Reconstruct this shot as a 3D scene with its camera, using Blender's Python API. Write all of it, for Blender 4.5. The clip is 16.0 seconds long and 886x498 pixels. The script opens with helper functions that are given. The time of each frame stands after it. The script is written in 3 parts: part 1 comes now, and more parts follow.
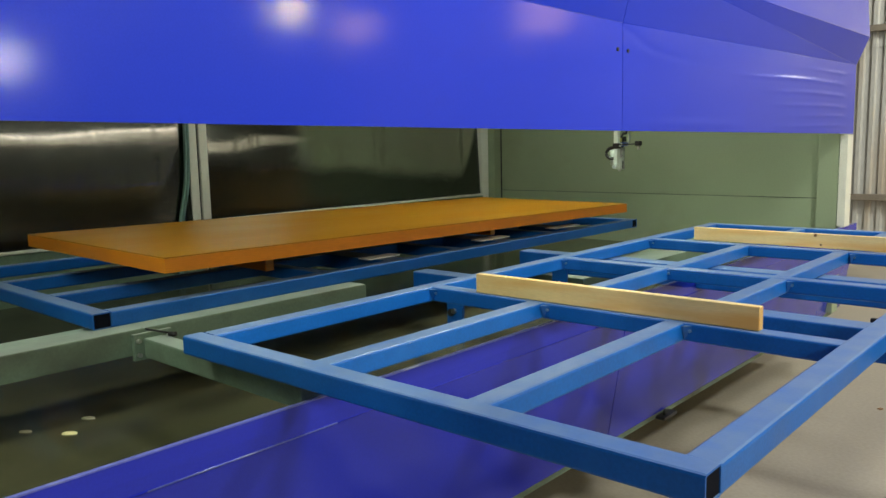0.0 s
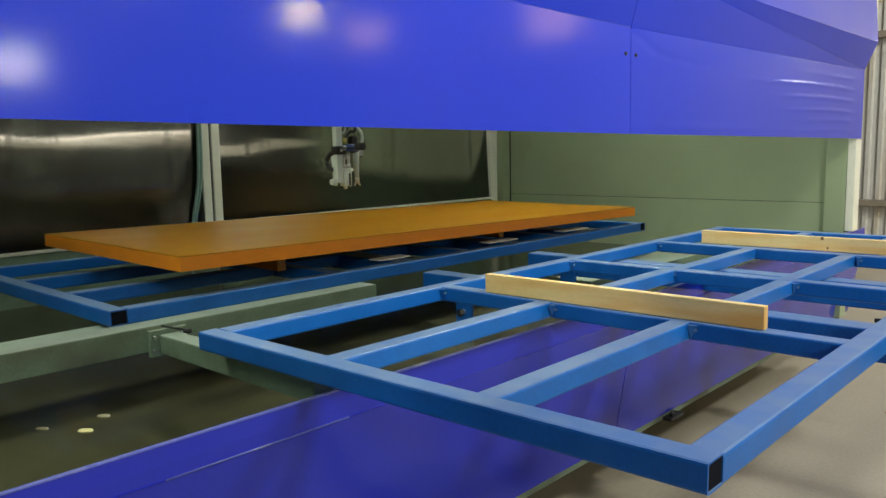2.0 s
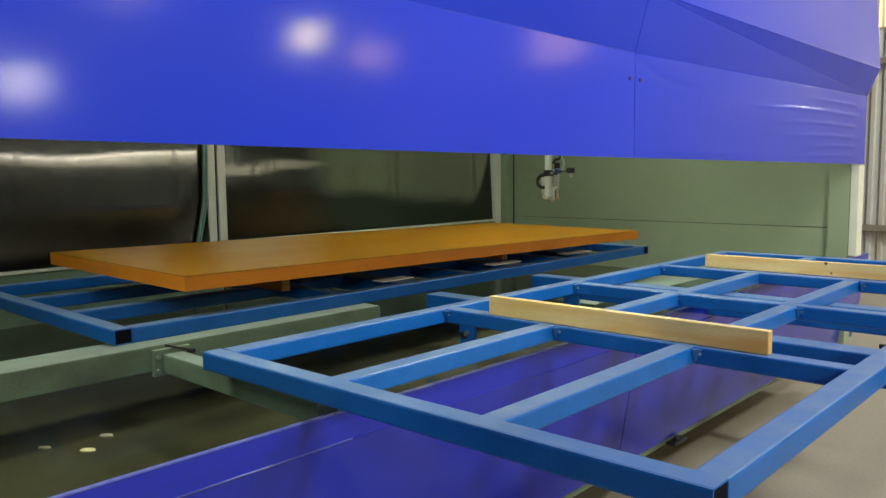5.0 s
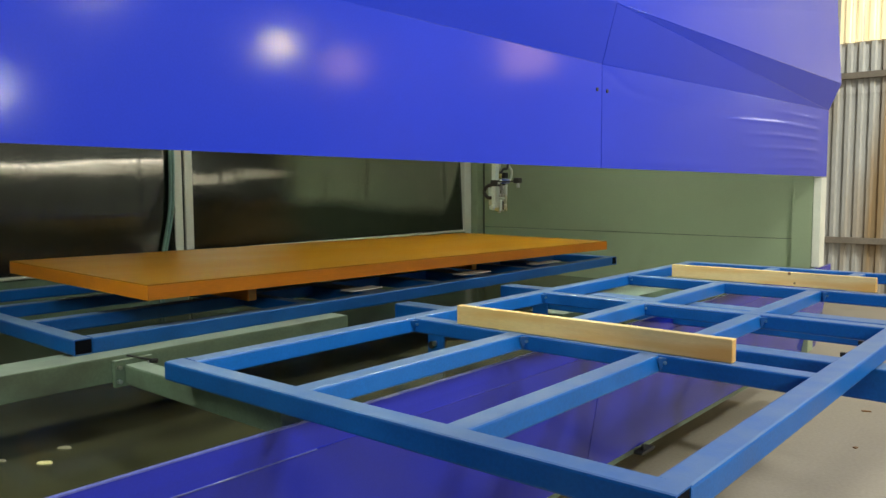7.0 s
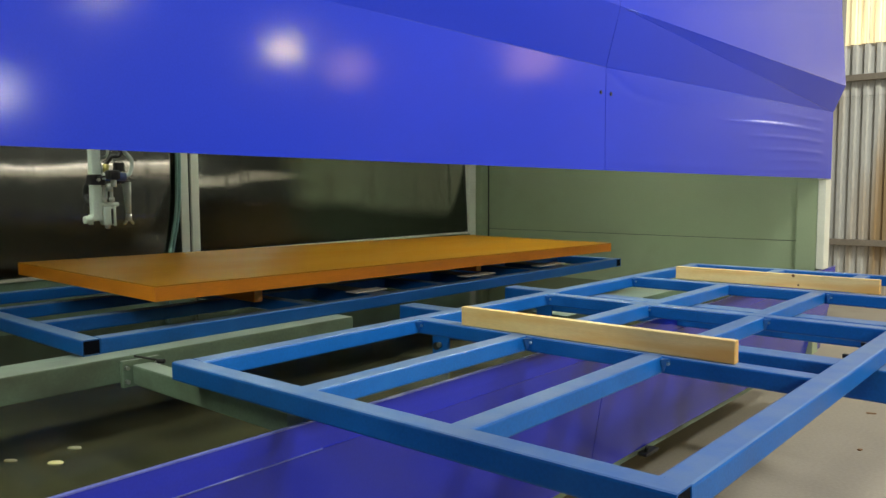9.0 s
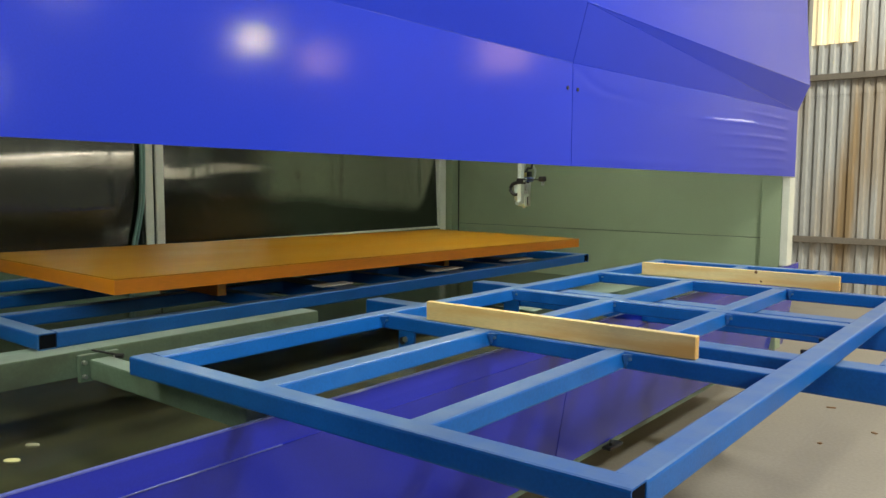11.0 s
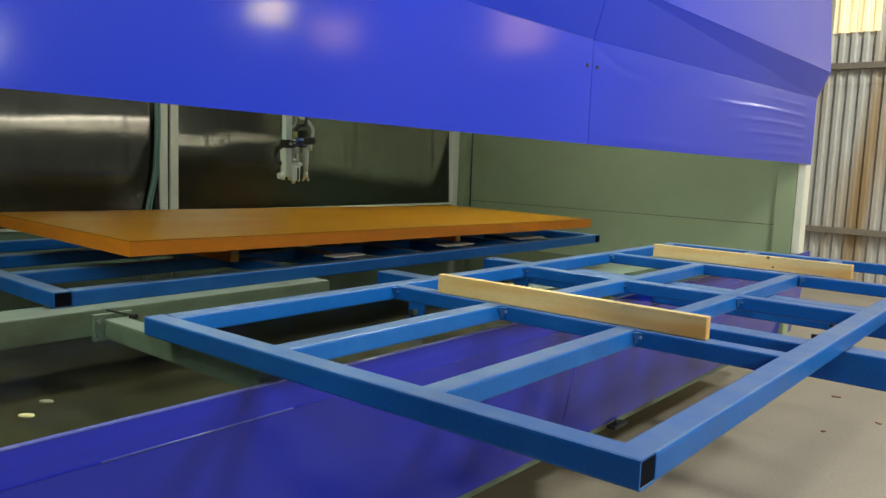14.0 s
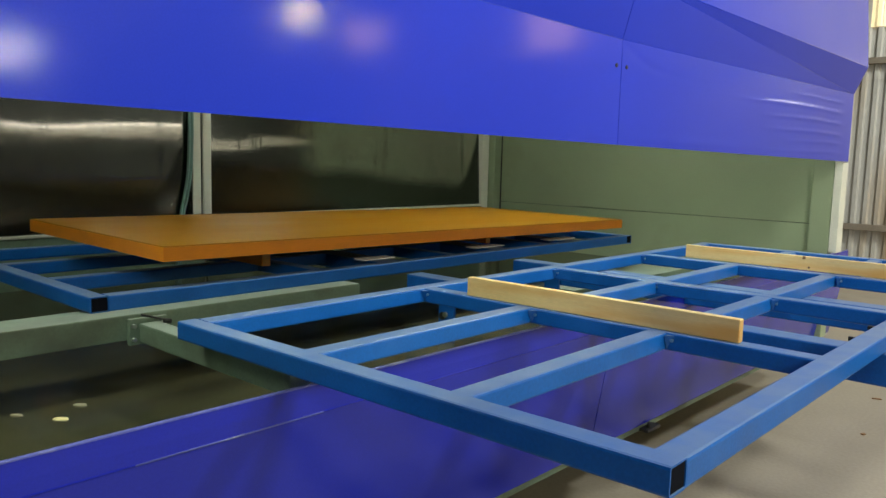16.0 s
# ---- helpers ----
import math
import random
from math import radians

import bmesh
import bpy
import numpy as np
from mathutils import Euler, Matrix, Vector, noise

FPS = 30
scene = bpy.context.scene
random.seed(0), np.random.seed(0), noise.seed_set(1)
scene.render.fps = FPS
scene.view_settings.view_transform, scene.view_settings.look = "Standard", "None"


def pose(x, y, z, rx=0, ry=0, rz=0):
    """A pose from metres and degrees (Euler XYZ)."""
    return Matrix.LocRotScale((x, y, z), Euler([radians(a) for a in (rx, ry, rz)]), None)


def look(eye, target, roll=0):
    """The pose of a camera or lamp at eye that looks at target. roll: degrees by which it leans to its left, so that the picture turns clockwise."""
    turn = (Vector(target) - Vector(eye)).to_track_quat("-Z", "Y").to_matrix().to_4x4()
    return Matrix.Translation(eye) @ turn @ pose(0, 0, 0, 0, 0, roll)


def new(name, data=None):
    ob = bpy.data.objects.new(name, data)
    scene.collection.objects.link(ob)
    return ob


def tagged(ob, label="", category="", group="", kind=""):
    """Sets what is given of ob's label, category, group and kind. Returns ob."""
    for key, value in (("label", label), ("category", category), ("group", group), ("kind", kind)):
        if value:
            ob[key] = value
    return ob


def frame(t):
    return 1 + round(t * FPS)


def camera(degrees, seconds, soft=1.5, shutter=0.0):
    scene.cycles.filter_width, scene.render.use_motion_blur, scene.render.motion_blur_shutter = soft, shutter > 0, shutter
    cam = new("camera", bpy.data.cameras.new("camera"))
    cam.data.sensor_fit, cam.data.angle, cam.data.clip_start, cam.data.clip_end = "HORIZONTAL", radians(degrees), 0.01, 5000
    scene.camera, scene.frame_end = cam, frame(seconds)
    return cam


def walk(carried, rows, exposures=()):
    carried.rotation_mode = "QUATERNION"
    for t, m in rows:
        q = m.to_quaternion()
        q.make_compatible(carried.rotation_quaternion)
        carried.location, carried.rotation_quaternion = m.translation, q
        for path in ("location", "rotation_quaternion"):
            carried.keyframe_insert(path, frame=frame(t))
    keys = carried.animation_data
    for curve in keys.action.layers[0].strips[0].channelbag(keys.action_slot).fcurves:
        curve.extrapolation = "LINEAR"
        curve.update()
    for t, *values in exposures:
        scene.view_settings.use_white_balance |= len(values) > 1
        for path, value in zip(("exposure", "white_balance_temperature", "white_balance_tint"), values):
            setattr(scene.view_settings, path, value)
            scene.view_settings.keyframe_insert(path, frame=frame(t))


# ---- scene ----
cam = camera(59.9, 16.0)
PATH = [
    (0, (1.556, -0.853, 1.306), (0.228, 0.62, 1.041), -1.3),
    (0.5, (1.568, -0.879, 1.301), (0.235, 0.589, 1.046), -0.9),
    (1, (1.569, -0.873, 1.289), (0.23, 0.59, 1.03), -1.0),
    (1.5, (1.573, -0.873, 1.291), (0.231, 0.588, 1.034), -1.0),
    (2, (1.577, -0.883, 1.298), (0.233, 0.576, 1.046), -1.1),
    (2.5, (1.573, -0.886, 1.3), (0.223, 0.569, 1.054), -1.2),
    (3, (1.569, -0.885, 1.3), (0.217, 0.568, 1.055), -1.2),
    (3.5, (1.563, -0.889, 1.295), (0.208, 0.562, 1.054), -1.2),
    (4, (1.569, -0.895, 1.3), (0.202, 0.548, 1.079), -1.0),
    (6.5, (1.58, -0.88, 1.298), (0.272, 0.623, 1.125), -0.3),
    (7, (1.581, -0.879, 1.293), (0.282, 0.632, 1.125), -0.3),
    (7.5, (1.597, -0.884, 1.298), (0.294, 0.624, 1.131), -0.3),
    (8, (1.599, -0.877, 1.298), (0.294, 0.629, 1.132), -0.3),
    (8.5, (1.589, -0.882, 1.293), (0.283, 0.623, 1.127), -0.3),
    (9, (1.592, -0.89, 1.294), (0.283, 0.613, 1.131), -0.3),
    (11.5, (1.601, -0.868, 1.294), (0.356, 0.687, 1.114), 0.4),
    (12, (1.597, -0.875, 1.293), (0.353, 0.68, 1.113), 0.5),
    (12.5, (1.6, -0.872, 1.287), (0.368, 0.692, 1.099), 0.9),
    (13, (1.605, -0.869, 1.286), (0.382, 0.701, 1.091), 1.2),
    (13.5, (1.596, -0.875, 1.279), (0.375, 0.695, 1.069), 1.6),
    (14, (1.594, -0.884, 1.279), (0.329, 0.647, 1.045), 2.2),
    (14.5, (1.602, -0.899, 1.289), (0.295, 0.597, 1.061), 1.7),
    (15, (1.594, -0.904, 1.29), (0.277, 0.584, 1.063), 1.5),
    (15.5, (1.585, -0.897, 1.285), (0.264, 0.588, 1.056), 1.5),
    (16, (1.599, -0.88, 1.286), (0.272, 0.598, 1.051), 1.5),
]
EXPOSURES = [(0.0, 0.33), (4.2, 0.33), (7.0, 0.33), (9.0, 0.26), (11.5, 0.33), (13.0, 0.33), (14.0, 0.25), (16.0, 0.24)]
walk(cam, [(t, look(eye, target, roll)) for t, eye, target, roll in PATH], EXPOSURES)

# ---- light ----
world = bpy.data.worlds.new("hall_air")
scene.world = world
world.use_nodes = True
world.node_tree.nodes["Background"].inputs[0].default_value = (0.55, 0.6, 0.7, 1)
world.node_tree.nodes["Background"].inputs[1].default_value = 0.05


def area_lamp(name, m, size, power, colour, size_y=None):
    data = bpy.data.lights.new(name, "AREA")
    data.energy, data.size, data.color = power, size, colour
    if size_y:
        data.shape, data.size_y = "RECTANGLE", size_y
    ob = new(name, data)
    ob.matrix_world = m
    return ob


# high-bay lamps of the hall in front of the booth, and the tube lamps under the booth's ceiling
# the last hall lamp is added out of view to brighten the corrugated wall
HALL_LAMPS = [((5.6, -2.6, 3.3), (0.4, 1.2, 0.8), 78, 0.9), ((2.4, 0.8, 3.5), (0.4, 1.0, 1.7), 60, 0.6), ((4.8, 3.4, 5.0), (0.6, 2.2, 0.4), 150, 0.4), ((2.6, 6.2, 4.9), (1.2, 8.8, 1.6), 195, 0.9)]
for p, aim, power, size in HALL_LAMPS:
    area_lamp("hall_light", look(p, aim), size, power, (0.96, 1.0, 0.9))
BOOTH_LAMPS = [(-0.45, -0.62, 2.36, 18), (-0.55, 2.2, 2.36, 27)]
for p in BOOTH_LAMPS:
    area_lamp("booth_light", pose(p[0], p[1], p[2], 0, 0, 90), 1.3, p[3], (0.97, 1.0, 0.86), 0.4)


# ---- materials ----
def material(name, colour, rough=0.5, metal=0.0, vary=0.12, scale=6.0, fine=90.0, bump=0.05, stretch=(1, 1, 1), coat=0.0, dents=0.0, second=None, amount=0.0, spec=0.5):
    """A procedural surface: colour varied by large stains and fine grain, roughness varied, fine relief, and shallow dents."""
    m = bpy.data.materials.new(name)
    m.use_nodes = True
    nt = m.node_tree
    b = nt.nodes["Principled BSDF"]
    co = nt.nodes.new("ShaderNodeTexCoord")
    mp = nt.nodes.new("ShaderNodeMapping")
    mp.inputs["Scale"].default_value = stretch
    nt.links.new(co.outputs["Object"], mp.inputs[0])
    big = nt.nodes.new("ShaderNodeTexNoise")
    big.inputs["Scale"].default_value, big.inputs["Detail"].default_value = scale, 5
    small = nt.nodes.new("ShaderNodeTexNoise")
    small.inputs["Scale"].default_value, small.inputs["Detail"].default_value = fine, 3
    for n in (big, small):
        nt.links.new(mp.outputs[0], n.inputs["Vector"])
    info = nt.nodes.new("ShaderNodeObjectInfo")
    add = nt.nodes.new("ShaderNodeMath")
    add.operation = "ADD"
    nt.links.new(big.outputs["Fac"], add.inputs[0])
    nt.links.new(small.outputs["Fac"], add.inputs[1])
    ran = nt.nodes.new("ShaderNodeMath")
    ran.operation = "MULTIPLY_ADD"
    ran.inputs[1].default_value = 0.25
    nt.links.new(info.outputs["Random"], ran.inputs[0])
    nt.links.new(add.outputs[0], ran.inputs[2])
    ramp = nt.nodes.new("ShaderNodeMapRange")
    ramp.inputs[1].default_value, ramp.inputs[2].default_value = 0.6, 1.6
    ramp.inputs[3].default_value, ramp.inputs[4].default_value = 1 - vary, 1 + vary
    nt.links.new(ran.outputs[0], ramp.inputs[0])
    mul = nt.nodes.new("ShaderNodeMix")
    mul.data_type, mul.blend_type = "RGBA", "MULTIPLY"
    mul.inputs[0].default_value = 1.0
    mul.inputs[6].default_value = (*colour, 1)
    nt.links.new(ramp.outputs[0], mul.inputs[7])
    out = mul.outputs[2]
    if second:
        st = nt.nodes.new("ShaderNodeTexNoise")
        st.inputs["Scale"].default_value, st.inputs["Detail"].default_value = scale * 0.6, 8
        nt.links.new(mp.outputs[0], st.inputs["Vector"])
        sr = nt.nodes.new("ShaderNodeMapRange")
        sr.inputs[1].default_value, sr.inputs[2].default_value = 0.62 - 0.25 * amount, 0.75 - 0.15 * amount
        nt.links.new(st.outputs["Fac"], sr.inputs[0])
        mx = nt.nodes.new("ShaderNodeMix")
        mx.data_type = "RGBA"
        nt.links.new(sr.outputs[0], mx.inputs[0])
        nt.links.new(out, mx.inputs[6])
        mx.inputs[7].default_value = (*second, 1)
        out = mx.outputs[2]
    nt.links.new(out, b.inputs["Base Color"])
    rr = nt.nodes.new("ShaderNodeMapRange")
    rr.inputs[3].default_value, rr.inputs[4].default_value = max(rough * 0.75, 0.01), min(rough * 1.3, 1)
    nt.links.new(big.outputs["Fac"], rr.inputs[0])
    nt.links.new(rr.outputs[0], b.inputs["Roughness"])
    b.inputs["Metallic"].default_value = metal
    b.inputs["Specular IOR Level"].default_value = spec
    b.inputs["Coat Weight"].default_value = coat
    b.inputs["Coat Roughness"].default_value = 0.08
    bp = nt.nodes.new("ShaderNodeBump")
    bp.inputs["Strength"].default_value, bp.inputs["Distance"].default_value = bump, 0.002
    nt.links.new(small.outputs["Fac"], bp.inputs["Height"])
    if dents:
        dn = nt.nodes.new("ShaderNodeTexNoise")
        dn.inputs["Scale"].default_value, dn.inputs["Detail"].default_value = 1.0, 1
        dm = nt.nodes.new("ShaderNodeMapping")
        dm.inputs["Scale"].default_value = (3, 0.9, 4.5)
        nt.links.new(co.outputs["Object"], dm.inputs[0])
        nt.links.new(dm.outputs[0], dn.inputs["Vector"])
        b2 = nt.nodes.new("ShaderNodeBump")
        b2.inputs["Strength"].default_value, b2.inputs["Distance"].default_value = 1.0, dents
        nt.links.new(dn.outputs["Fac"], b2.inputs["Height"])
        nt.links.new(b2.outputs[0], bp.inputs["Normal"])
    nt.links.new(bp.outputs[0], b.inputs["Normal"])
    return m


def paler_tops(m, colour, most):
    """A paler tone, broken by noise, on what faces up."""
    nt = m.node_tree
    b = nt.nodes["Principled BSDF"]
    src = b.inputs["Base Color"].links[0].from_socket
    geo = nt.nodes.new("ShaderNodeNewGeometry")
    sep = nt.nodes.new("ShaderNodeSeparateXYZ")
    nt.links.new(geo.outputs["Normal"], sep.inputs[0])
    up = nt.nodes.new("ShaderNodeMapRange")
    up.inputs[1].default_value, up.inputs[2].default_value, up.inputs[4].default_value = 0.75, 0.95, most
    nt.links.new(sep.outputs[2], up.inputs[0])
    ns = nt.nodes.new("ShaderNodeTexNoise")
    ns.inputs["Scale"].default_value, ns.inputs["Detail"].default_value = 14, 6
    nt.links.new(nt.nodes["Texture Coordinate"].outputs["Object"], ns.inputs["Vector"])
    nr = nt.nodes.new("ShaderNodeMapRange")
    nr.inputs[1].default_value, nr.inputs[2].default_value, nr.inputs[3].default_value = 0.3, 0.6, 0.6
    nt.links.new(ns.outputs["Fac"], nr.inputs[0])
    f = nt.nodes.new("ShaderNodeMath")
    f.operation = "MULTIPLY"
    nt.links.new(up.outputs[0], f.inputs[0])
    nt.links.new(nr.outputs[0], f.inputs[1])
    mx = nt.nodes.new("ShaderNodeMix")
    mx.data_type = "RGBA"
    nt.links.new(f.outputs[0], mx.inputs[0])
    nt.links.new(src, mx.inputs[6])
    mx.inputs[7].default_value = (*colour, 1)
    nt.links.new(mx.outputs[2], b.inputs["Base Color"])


def glowing(name, colour, strength, streaks=0.0):
    """A surface that gives off light, with its ribs' shading as upright streaks where asked."""
    m = bpy.data.materials.new(name)
    m.use_nodes = True
    b = m.node_tree.nodes["Principled BSDF"]
    b.inputs["Base Color"].default_value = (*colour, 1)
    b.inputs["Emission Color"].default_value = (*colour, 1)
    b.inputs["Emission Strength"].default_value = strength
    # uneven glow in upright streaks, painted in place of the ribs' shading
    if streaks:
        nt = m.node_tree
        co = nt.nodes.new("ShaderNodeTexCoord")
        mp = nt.nodes.new("ShaderNodeMapping")
        mp.inputs["Scale"].default_value = (38, 1, 1.2)
        ns = nt.nodes.new("ShaderNodeTexNoise")
        ns.inputs["Scale"].default_value = 1.0
        rg = nt.nodes.new("ShaderNodeMapRange")
        rg.inputs[1].default_value, rg.inputs[2].default_value = 0.3, 0.7
        rg.inputs[3].default_value, rg.inputs[4].default_value = strength * (1 - streaks), strength * (1 + streaks)
        nt.links.new(co.outputs["Object"], mp.inputs[0])
        nt.links.new(mp.outputs[0], ns.inputs["Vector"])
        nt.links.new(ns.outputs["Fac"], rg.inputs[0])
        nt.links.new(rg.outputs[0], b.inputs["Emission Strength"])
    return m


BLUE_SHEET = material("blue_sheet_paint", (0.019, 0.043, 0.53), 0.3, 0, 0.08, 2.0, 260, 0.03, coat=0.5, spec=0.07)
BLUE_SHEET.node_tree.nodes["Principled BSDF"].inputs["Coat Roughness"].default_value = 0.11
PAN_SHEET = material("blue_pan_paint", (0.012, 0.022, 0.4), 0.07, 0, 0.14, 2.4, 200, 0.025, dents=0.007, spec=0.5)
# worn edge tone, also the painted highlight on the pan's fold
WORN_LIT_EDGE = material("worn_lit_blue_edge", (0.1, 0.12, 0.42), 0.3, 0, 0.3, 12, 80, 0.1, second=(0.4, 0.42, 0.5), amount=0.2)
BLUE_TUBE = material("blue_tube_paint", (0.004, 0.104, 0.41), 0.38, 0, 0.26, 9, 160, 0.08, second=(0.012, 0.13, 0.47), amount=0.2, spec=0.4)
paler_tops(BLUE_TUBE, (0.17, 0.245, 0.37), 0.78)
GREEN = material("green_paint", (0.285, 0.345, 0.22), 0.42, 0, 0.1, 3, 140, 0.06, second=(0.24, 0.285, 0.175), amount=0.3)
GREEN_DIRTY = material("grey_green_paint", (0.165, 0.24, 0.17), 0.5, 0, 0.25, 7, 120, 0.12, second=(0.1, 0.125, 0.09), amount=0.4)
paler_tops(GREEN_DIRTY, (0.34, 0.4, 0.36), 0.6)
POST = material("pale_post_paint", (0.7, 0.7, 0.62), 0.4, 0, 0.12, 8, 150, 0.06)
STEEL = material("stainless_sheet", (0.78, 0.77, 0.72), 0.06, 1.0, 0.15, 5, 160, 0.14, stretch=(1, 1, 0.06), dents=0.004)


def darker_below(m, colour, rough):
    """A darker, rougher lower part of a sheet, its upper limit falling along the sheet and climbing at its edge; dark
    drips above it.
    """
    nt = m.node_tree
    b = nt.nodes["Principled BSDF"]

    def math_node(op, a, c=None, d=None):
        n = nt.nodes.new("ShaderNodeMath")
        n.operation = op
        for i, v in enumerate((a, c, d)):
            if v is None:
                continue
            if isinstance(v, (int, float)):
                n.inputs[i].default_value = v
            else:
                nt.links.new(v, n.inputs[i])
        return n.outputs[0]

    co = nt.nodes["Texture Coordinate"].outputs["Object"]
    sep = nt.nodes.new("ShaderNodeSeparateXYZ")
    nt.links.new(co, sep.inputs[0])
    ns = nt.nodes.new("ShaderNodeTexNoise")
    ns.inputs["Scale"].default_value, ns.inputs["Detail"].default_value = 3.0, 6
    nt.links.new(co, ns.inputs["Vector"])
    slope = math_node("MULTIPLY_ADD", sep.outputs[1], -0.09, 0.2)
    near = math_node("POWER", math_node("MAXIMUM", math_node("MULTIPLY_ADD", sep.outputs[1], 4.0, 1.0), 0.0), 2.5)
    limit = math_node("ADD", slope, math_node("MULTIPLY", near, 0.45))
    rag = math_node("MULTIPLY_ADD", ns.outputs["Fac"], 0.1, limit)
    under = math_node("SUBTRACT", math_node("SUBTRACT", rag, 0.05), sep.outputs[2])
    mask = nt.nodes.new("ShaderNodeMapRange")
    mask.interpolation_type = "SMOOTHSTEP"
    mask.inputs[1].default_value, mask.inputs[2].default_value, mask.inputs[4].default_value = -0.03, 0.09, 0.85
    nt.links.new(under, mask.inputs[0])
    # drips: thin upright streaks
    mp = nt.nodes.new("ShaderNodeMapping")
    mp.inputs["Scale"].default_value = (1, 22, 1.1)
    nt.links.new(co, mp.inputs[0])
    dr = nt.nodes.new("ShaderNodeTexNoise")
    dr.inputs["Scale"].default_value, dr.inputs["Detail"].default_value = 1.0, 3
    nt.links.new(mp.outputs[0], dr.inputs["Vector"])
    drip = nt.nodes.new("ShaderNodeMapRange")
    drip.inputs[1].default_value, drip.inputs[2].default_value, drip.inputs[4].default_value = 0.6, 0.68, 0.3
    nt.links.new(dr.outputs["Fac"], drip.inputs[0])
    both = math_node("MAXIMUM", mask.outputs[0], drip.outputs[0])
    mx = nt.nodes.new("ShaderNodeMix")
    mx.data_type = "RGBA"
    nt.links.new(both, mx.inputs[0])
    nt.links.new(b.inputs["Base Color"].links[0].from_socket, mx.inputs[6])
    mx.inputs[7].default_value = (*colour, 1)
    nt.links.new(mx.outputs[2], b.inputs["Base Color"])
    mr = nt.nodes.new("ShaderNodeMix")
    nt.links.new(both, mr.inputs[0])
    nt.links.new(b.inputs["Roughness"].links[0].from_socket, mr.inputs[2])
    mr.inputs[3].default_value = rough
    nt.links.new(mr.outputs[0], b.inputs["Roughness"])


darker_below(STEEL, (0.095, 0.115, 0.103), 0.2)
BAND_PALE = material("band_pale", (0.88, 0.78, 0.7), 0.5, 0, 0.2, 6, 60, 0.05)
WATER = material("murky_water", (0.05, 0.05, 0.026), 0.17, 0, 0.25, 2, 30, 0.006, second=(0.085, 0.085, 0.045), amount=0.4)
CONCRETE = material("concrete", (0.32, 0.277, 0.225), 0.7, 0, 0.18, 1.6, 60, 0.25, second=(0.25, 0.215, 0.17), amount=0.3)
ORANGE_WOOD = material("varnished_wood", (0.345, 0.15, 0.003), 0.42, 0, 0.13, 2.2, 30, 0.04, stretch=(2.2, 0.7, 3), second=(0.32, 0.125, 0.003), amount=0.2, spec=0.13)
EDGE_WOOD = material("stained_edge", (0.72, 0.24, 0.012), 0.35, 0, 0.16, 3, 40, 0.06, stretch=(3, 0.8, 9))
KNOT = material("knot_wood", (0.2, 0.09, 0.03), 0.5, 0, 0.3, 60, 200, 0.1)
PINE = material("pine", (0.92, 0.68, 0.3), 0.55, 0, 0.16, 3, 50, 0.2, stretch=(1.1, 9, 9), second=(0.82, 0.45, 0.12), amount=0.65)
END_GRAIN = material("sawn_end_grain", (0.62, 0.36, 0.12), 0.7, 0, 0.25, 90, 240, 0.2)
ZINC = material("galvanised_sheet", (0.56, 0.54, 0.51), 0.5, 0.15, 0.25, 1.6, 40, 0.15, stretch=(2.5, 1, 0.3), second=(0.38, 0.26, 0.14), amount=0.45)
RUSTY = material("rusted_sheet", (0.5, 0.42, 0.33), 0.6, 0.1, 0.3, 1.8, 40, 0.2, stretch=(8, 1, 0.3), second=(0.33, 0.22, 0.13), amount=0.6)
GIRT = material("brown_girt", (0.24, 0.2, 0.16), 0.6, 0.2, 0.25, 4, 60, 0.15)
PLASTER = material("hall_wall", (0.045, 0.046, 0.045), 0.8, 0, 0.15, 1.2, 20, 0.1)
WHITE_PATCH = material("white_patch", (0.9, 0.91, 0.92), 0.6, 0, 0.06, 20, 120, 0.05)
GLARE = material("yellow_lamp_glare", (0.9, 0.8, 0.42), 0.3, 0, 0.1, 30, 100, 0.05)
GLARE_DULL = material("dull_lamp_glare", (0.34, 0.31, 0.21), 0.4, 0, 0.2, 30, 100, 0.05)
DARK = material("black_rubber", (0.012, 0.012, 0.013), 0.5, 0, 0.3, 20, 200, 0.1)
TUBE_SHADE = material("tube_shade", (0.006, 0.007, 0.012), 0.9, 0, 0.2, 20, 200, 0.02, spec=0.05)
ALU = material("grey_alloy", (0.66, 0.76, 0.69), 0.35, 0.1, 0.15, 20, 200, 0.06)
CHROME = material("chrome", (0.6, 0.62, 0.6), 0.32, 1.0, 0.05, 20, 200, 0.02)
BRASS = material("brass", (0.42, 0.38, 0.12), 0.4, 0.6, 0.15, 20, 200, 0.05)
BLUE_FITTING = material("blue_fitting", (0.025, 0.06, 0.22), 0.35, 0, 0.1, 20, 100, 0.03)
HOSE = material("pale_hose", (0.5, 0.56, 0.5), 0.35, 0, 0.1, 20, 100, 0.04)
TEAL_HOSE = material("teal_hose", (0.17, 0.29, 0.27), 0.3, 0, 0.1, 20, 100, 0.04)
PLASTIC_ROOFLIGHT = glowing("translucent_rooflight", (1.0, 0.84, 0.5), 0.38, 0.75)
DAYLIGHT = glowing("daylight_opening", (1.0, 0.56, 0.12), 5.0)
DIM_GLASS = glowing("dim_lamp_glass", (1.0, 0.56, 0.1), 9)
GLINT_GLOW = glowing("glint_glow", (1.0, 0.95, 0.85), 10)
LAMP_GLASS = glowing("lamp_glass", (1.0, 0.78, 0.22), 70)
# glow of the strip added behind the skirt for its mirrored band
BAND_GLOW = glowing("band_glow", (1.0, 0.9, 0.82), 1.5)
MIRROR_DARK = material("skirt_mirror_dark", (0.036, 0.04, 0.036), 0.6, 0, 0.3, 4, 60, 0.1)
WARM_LAMP = glowing("warm_lamp_glass", (1.0, 0.9, 0.7), 36)


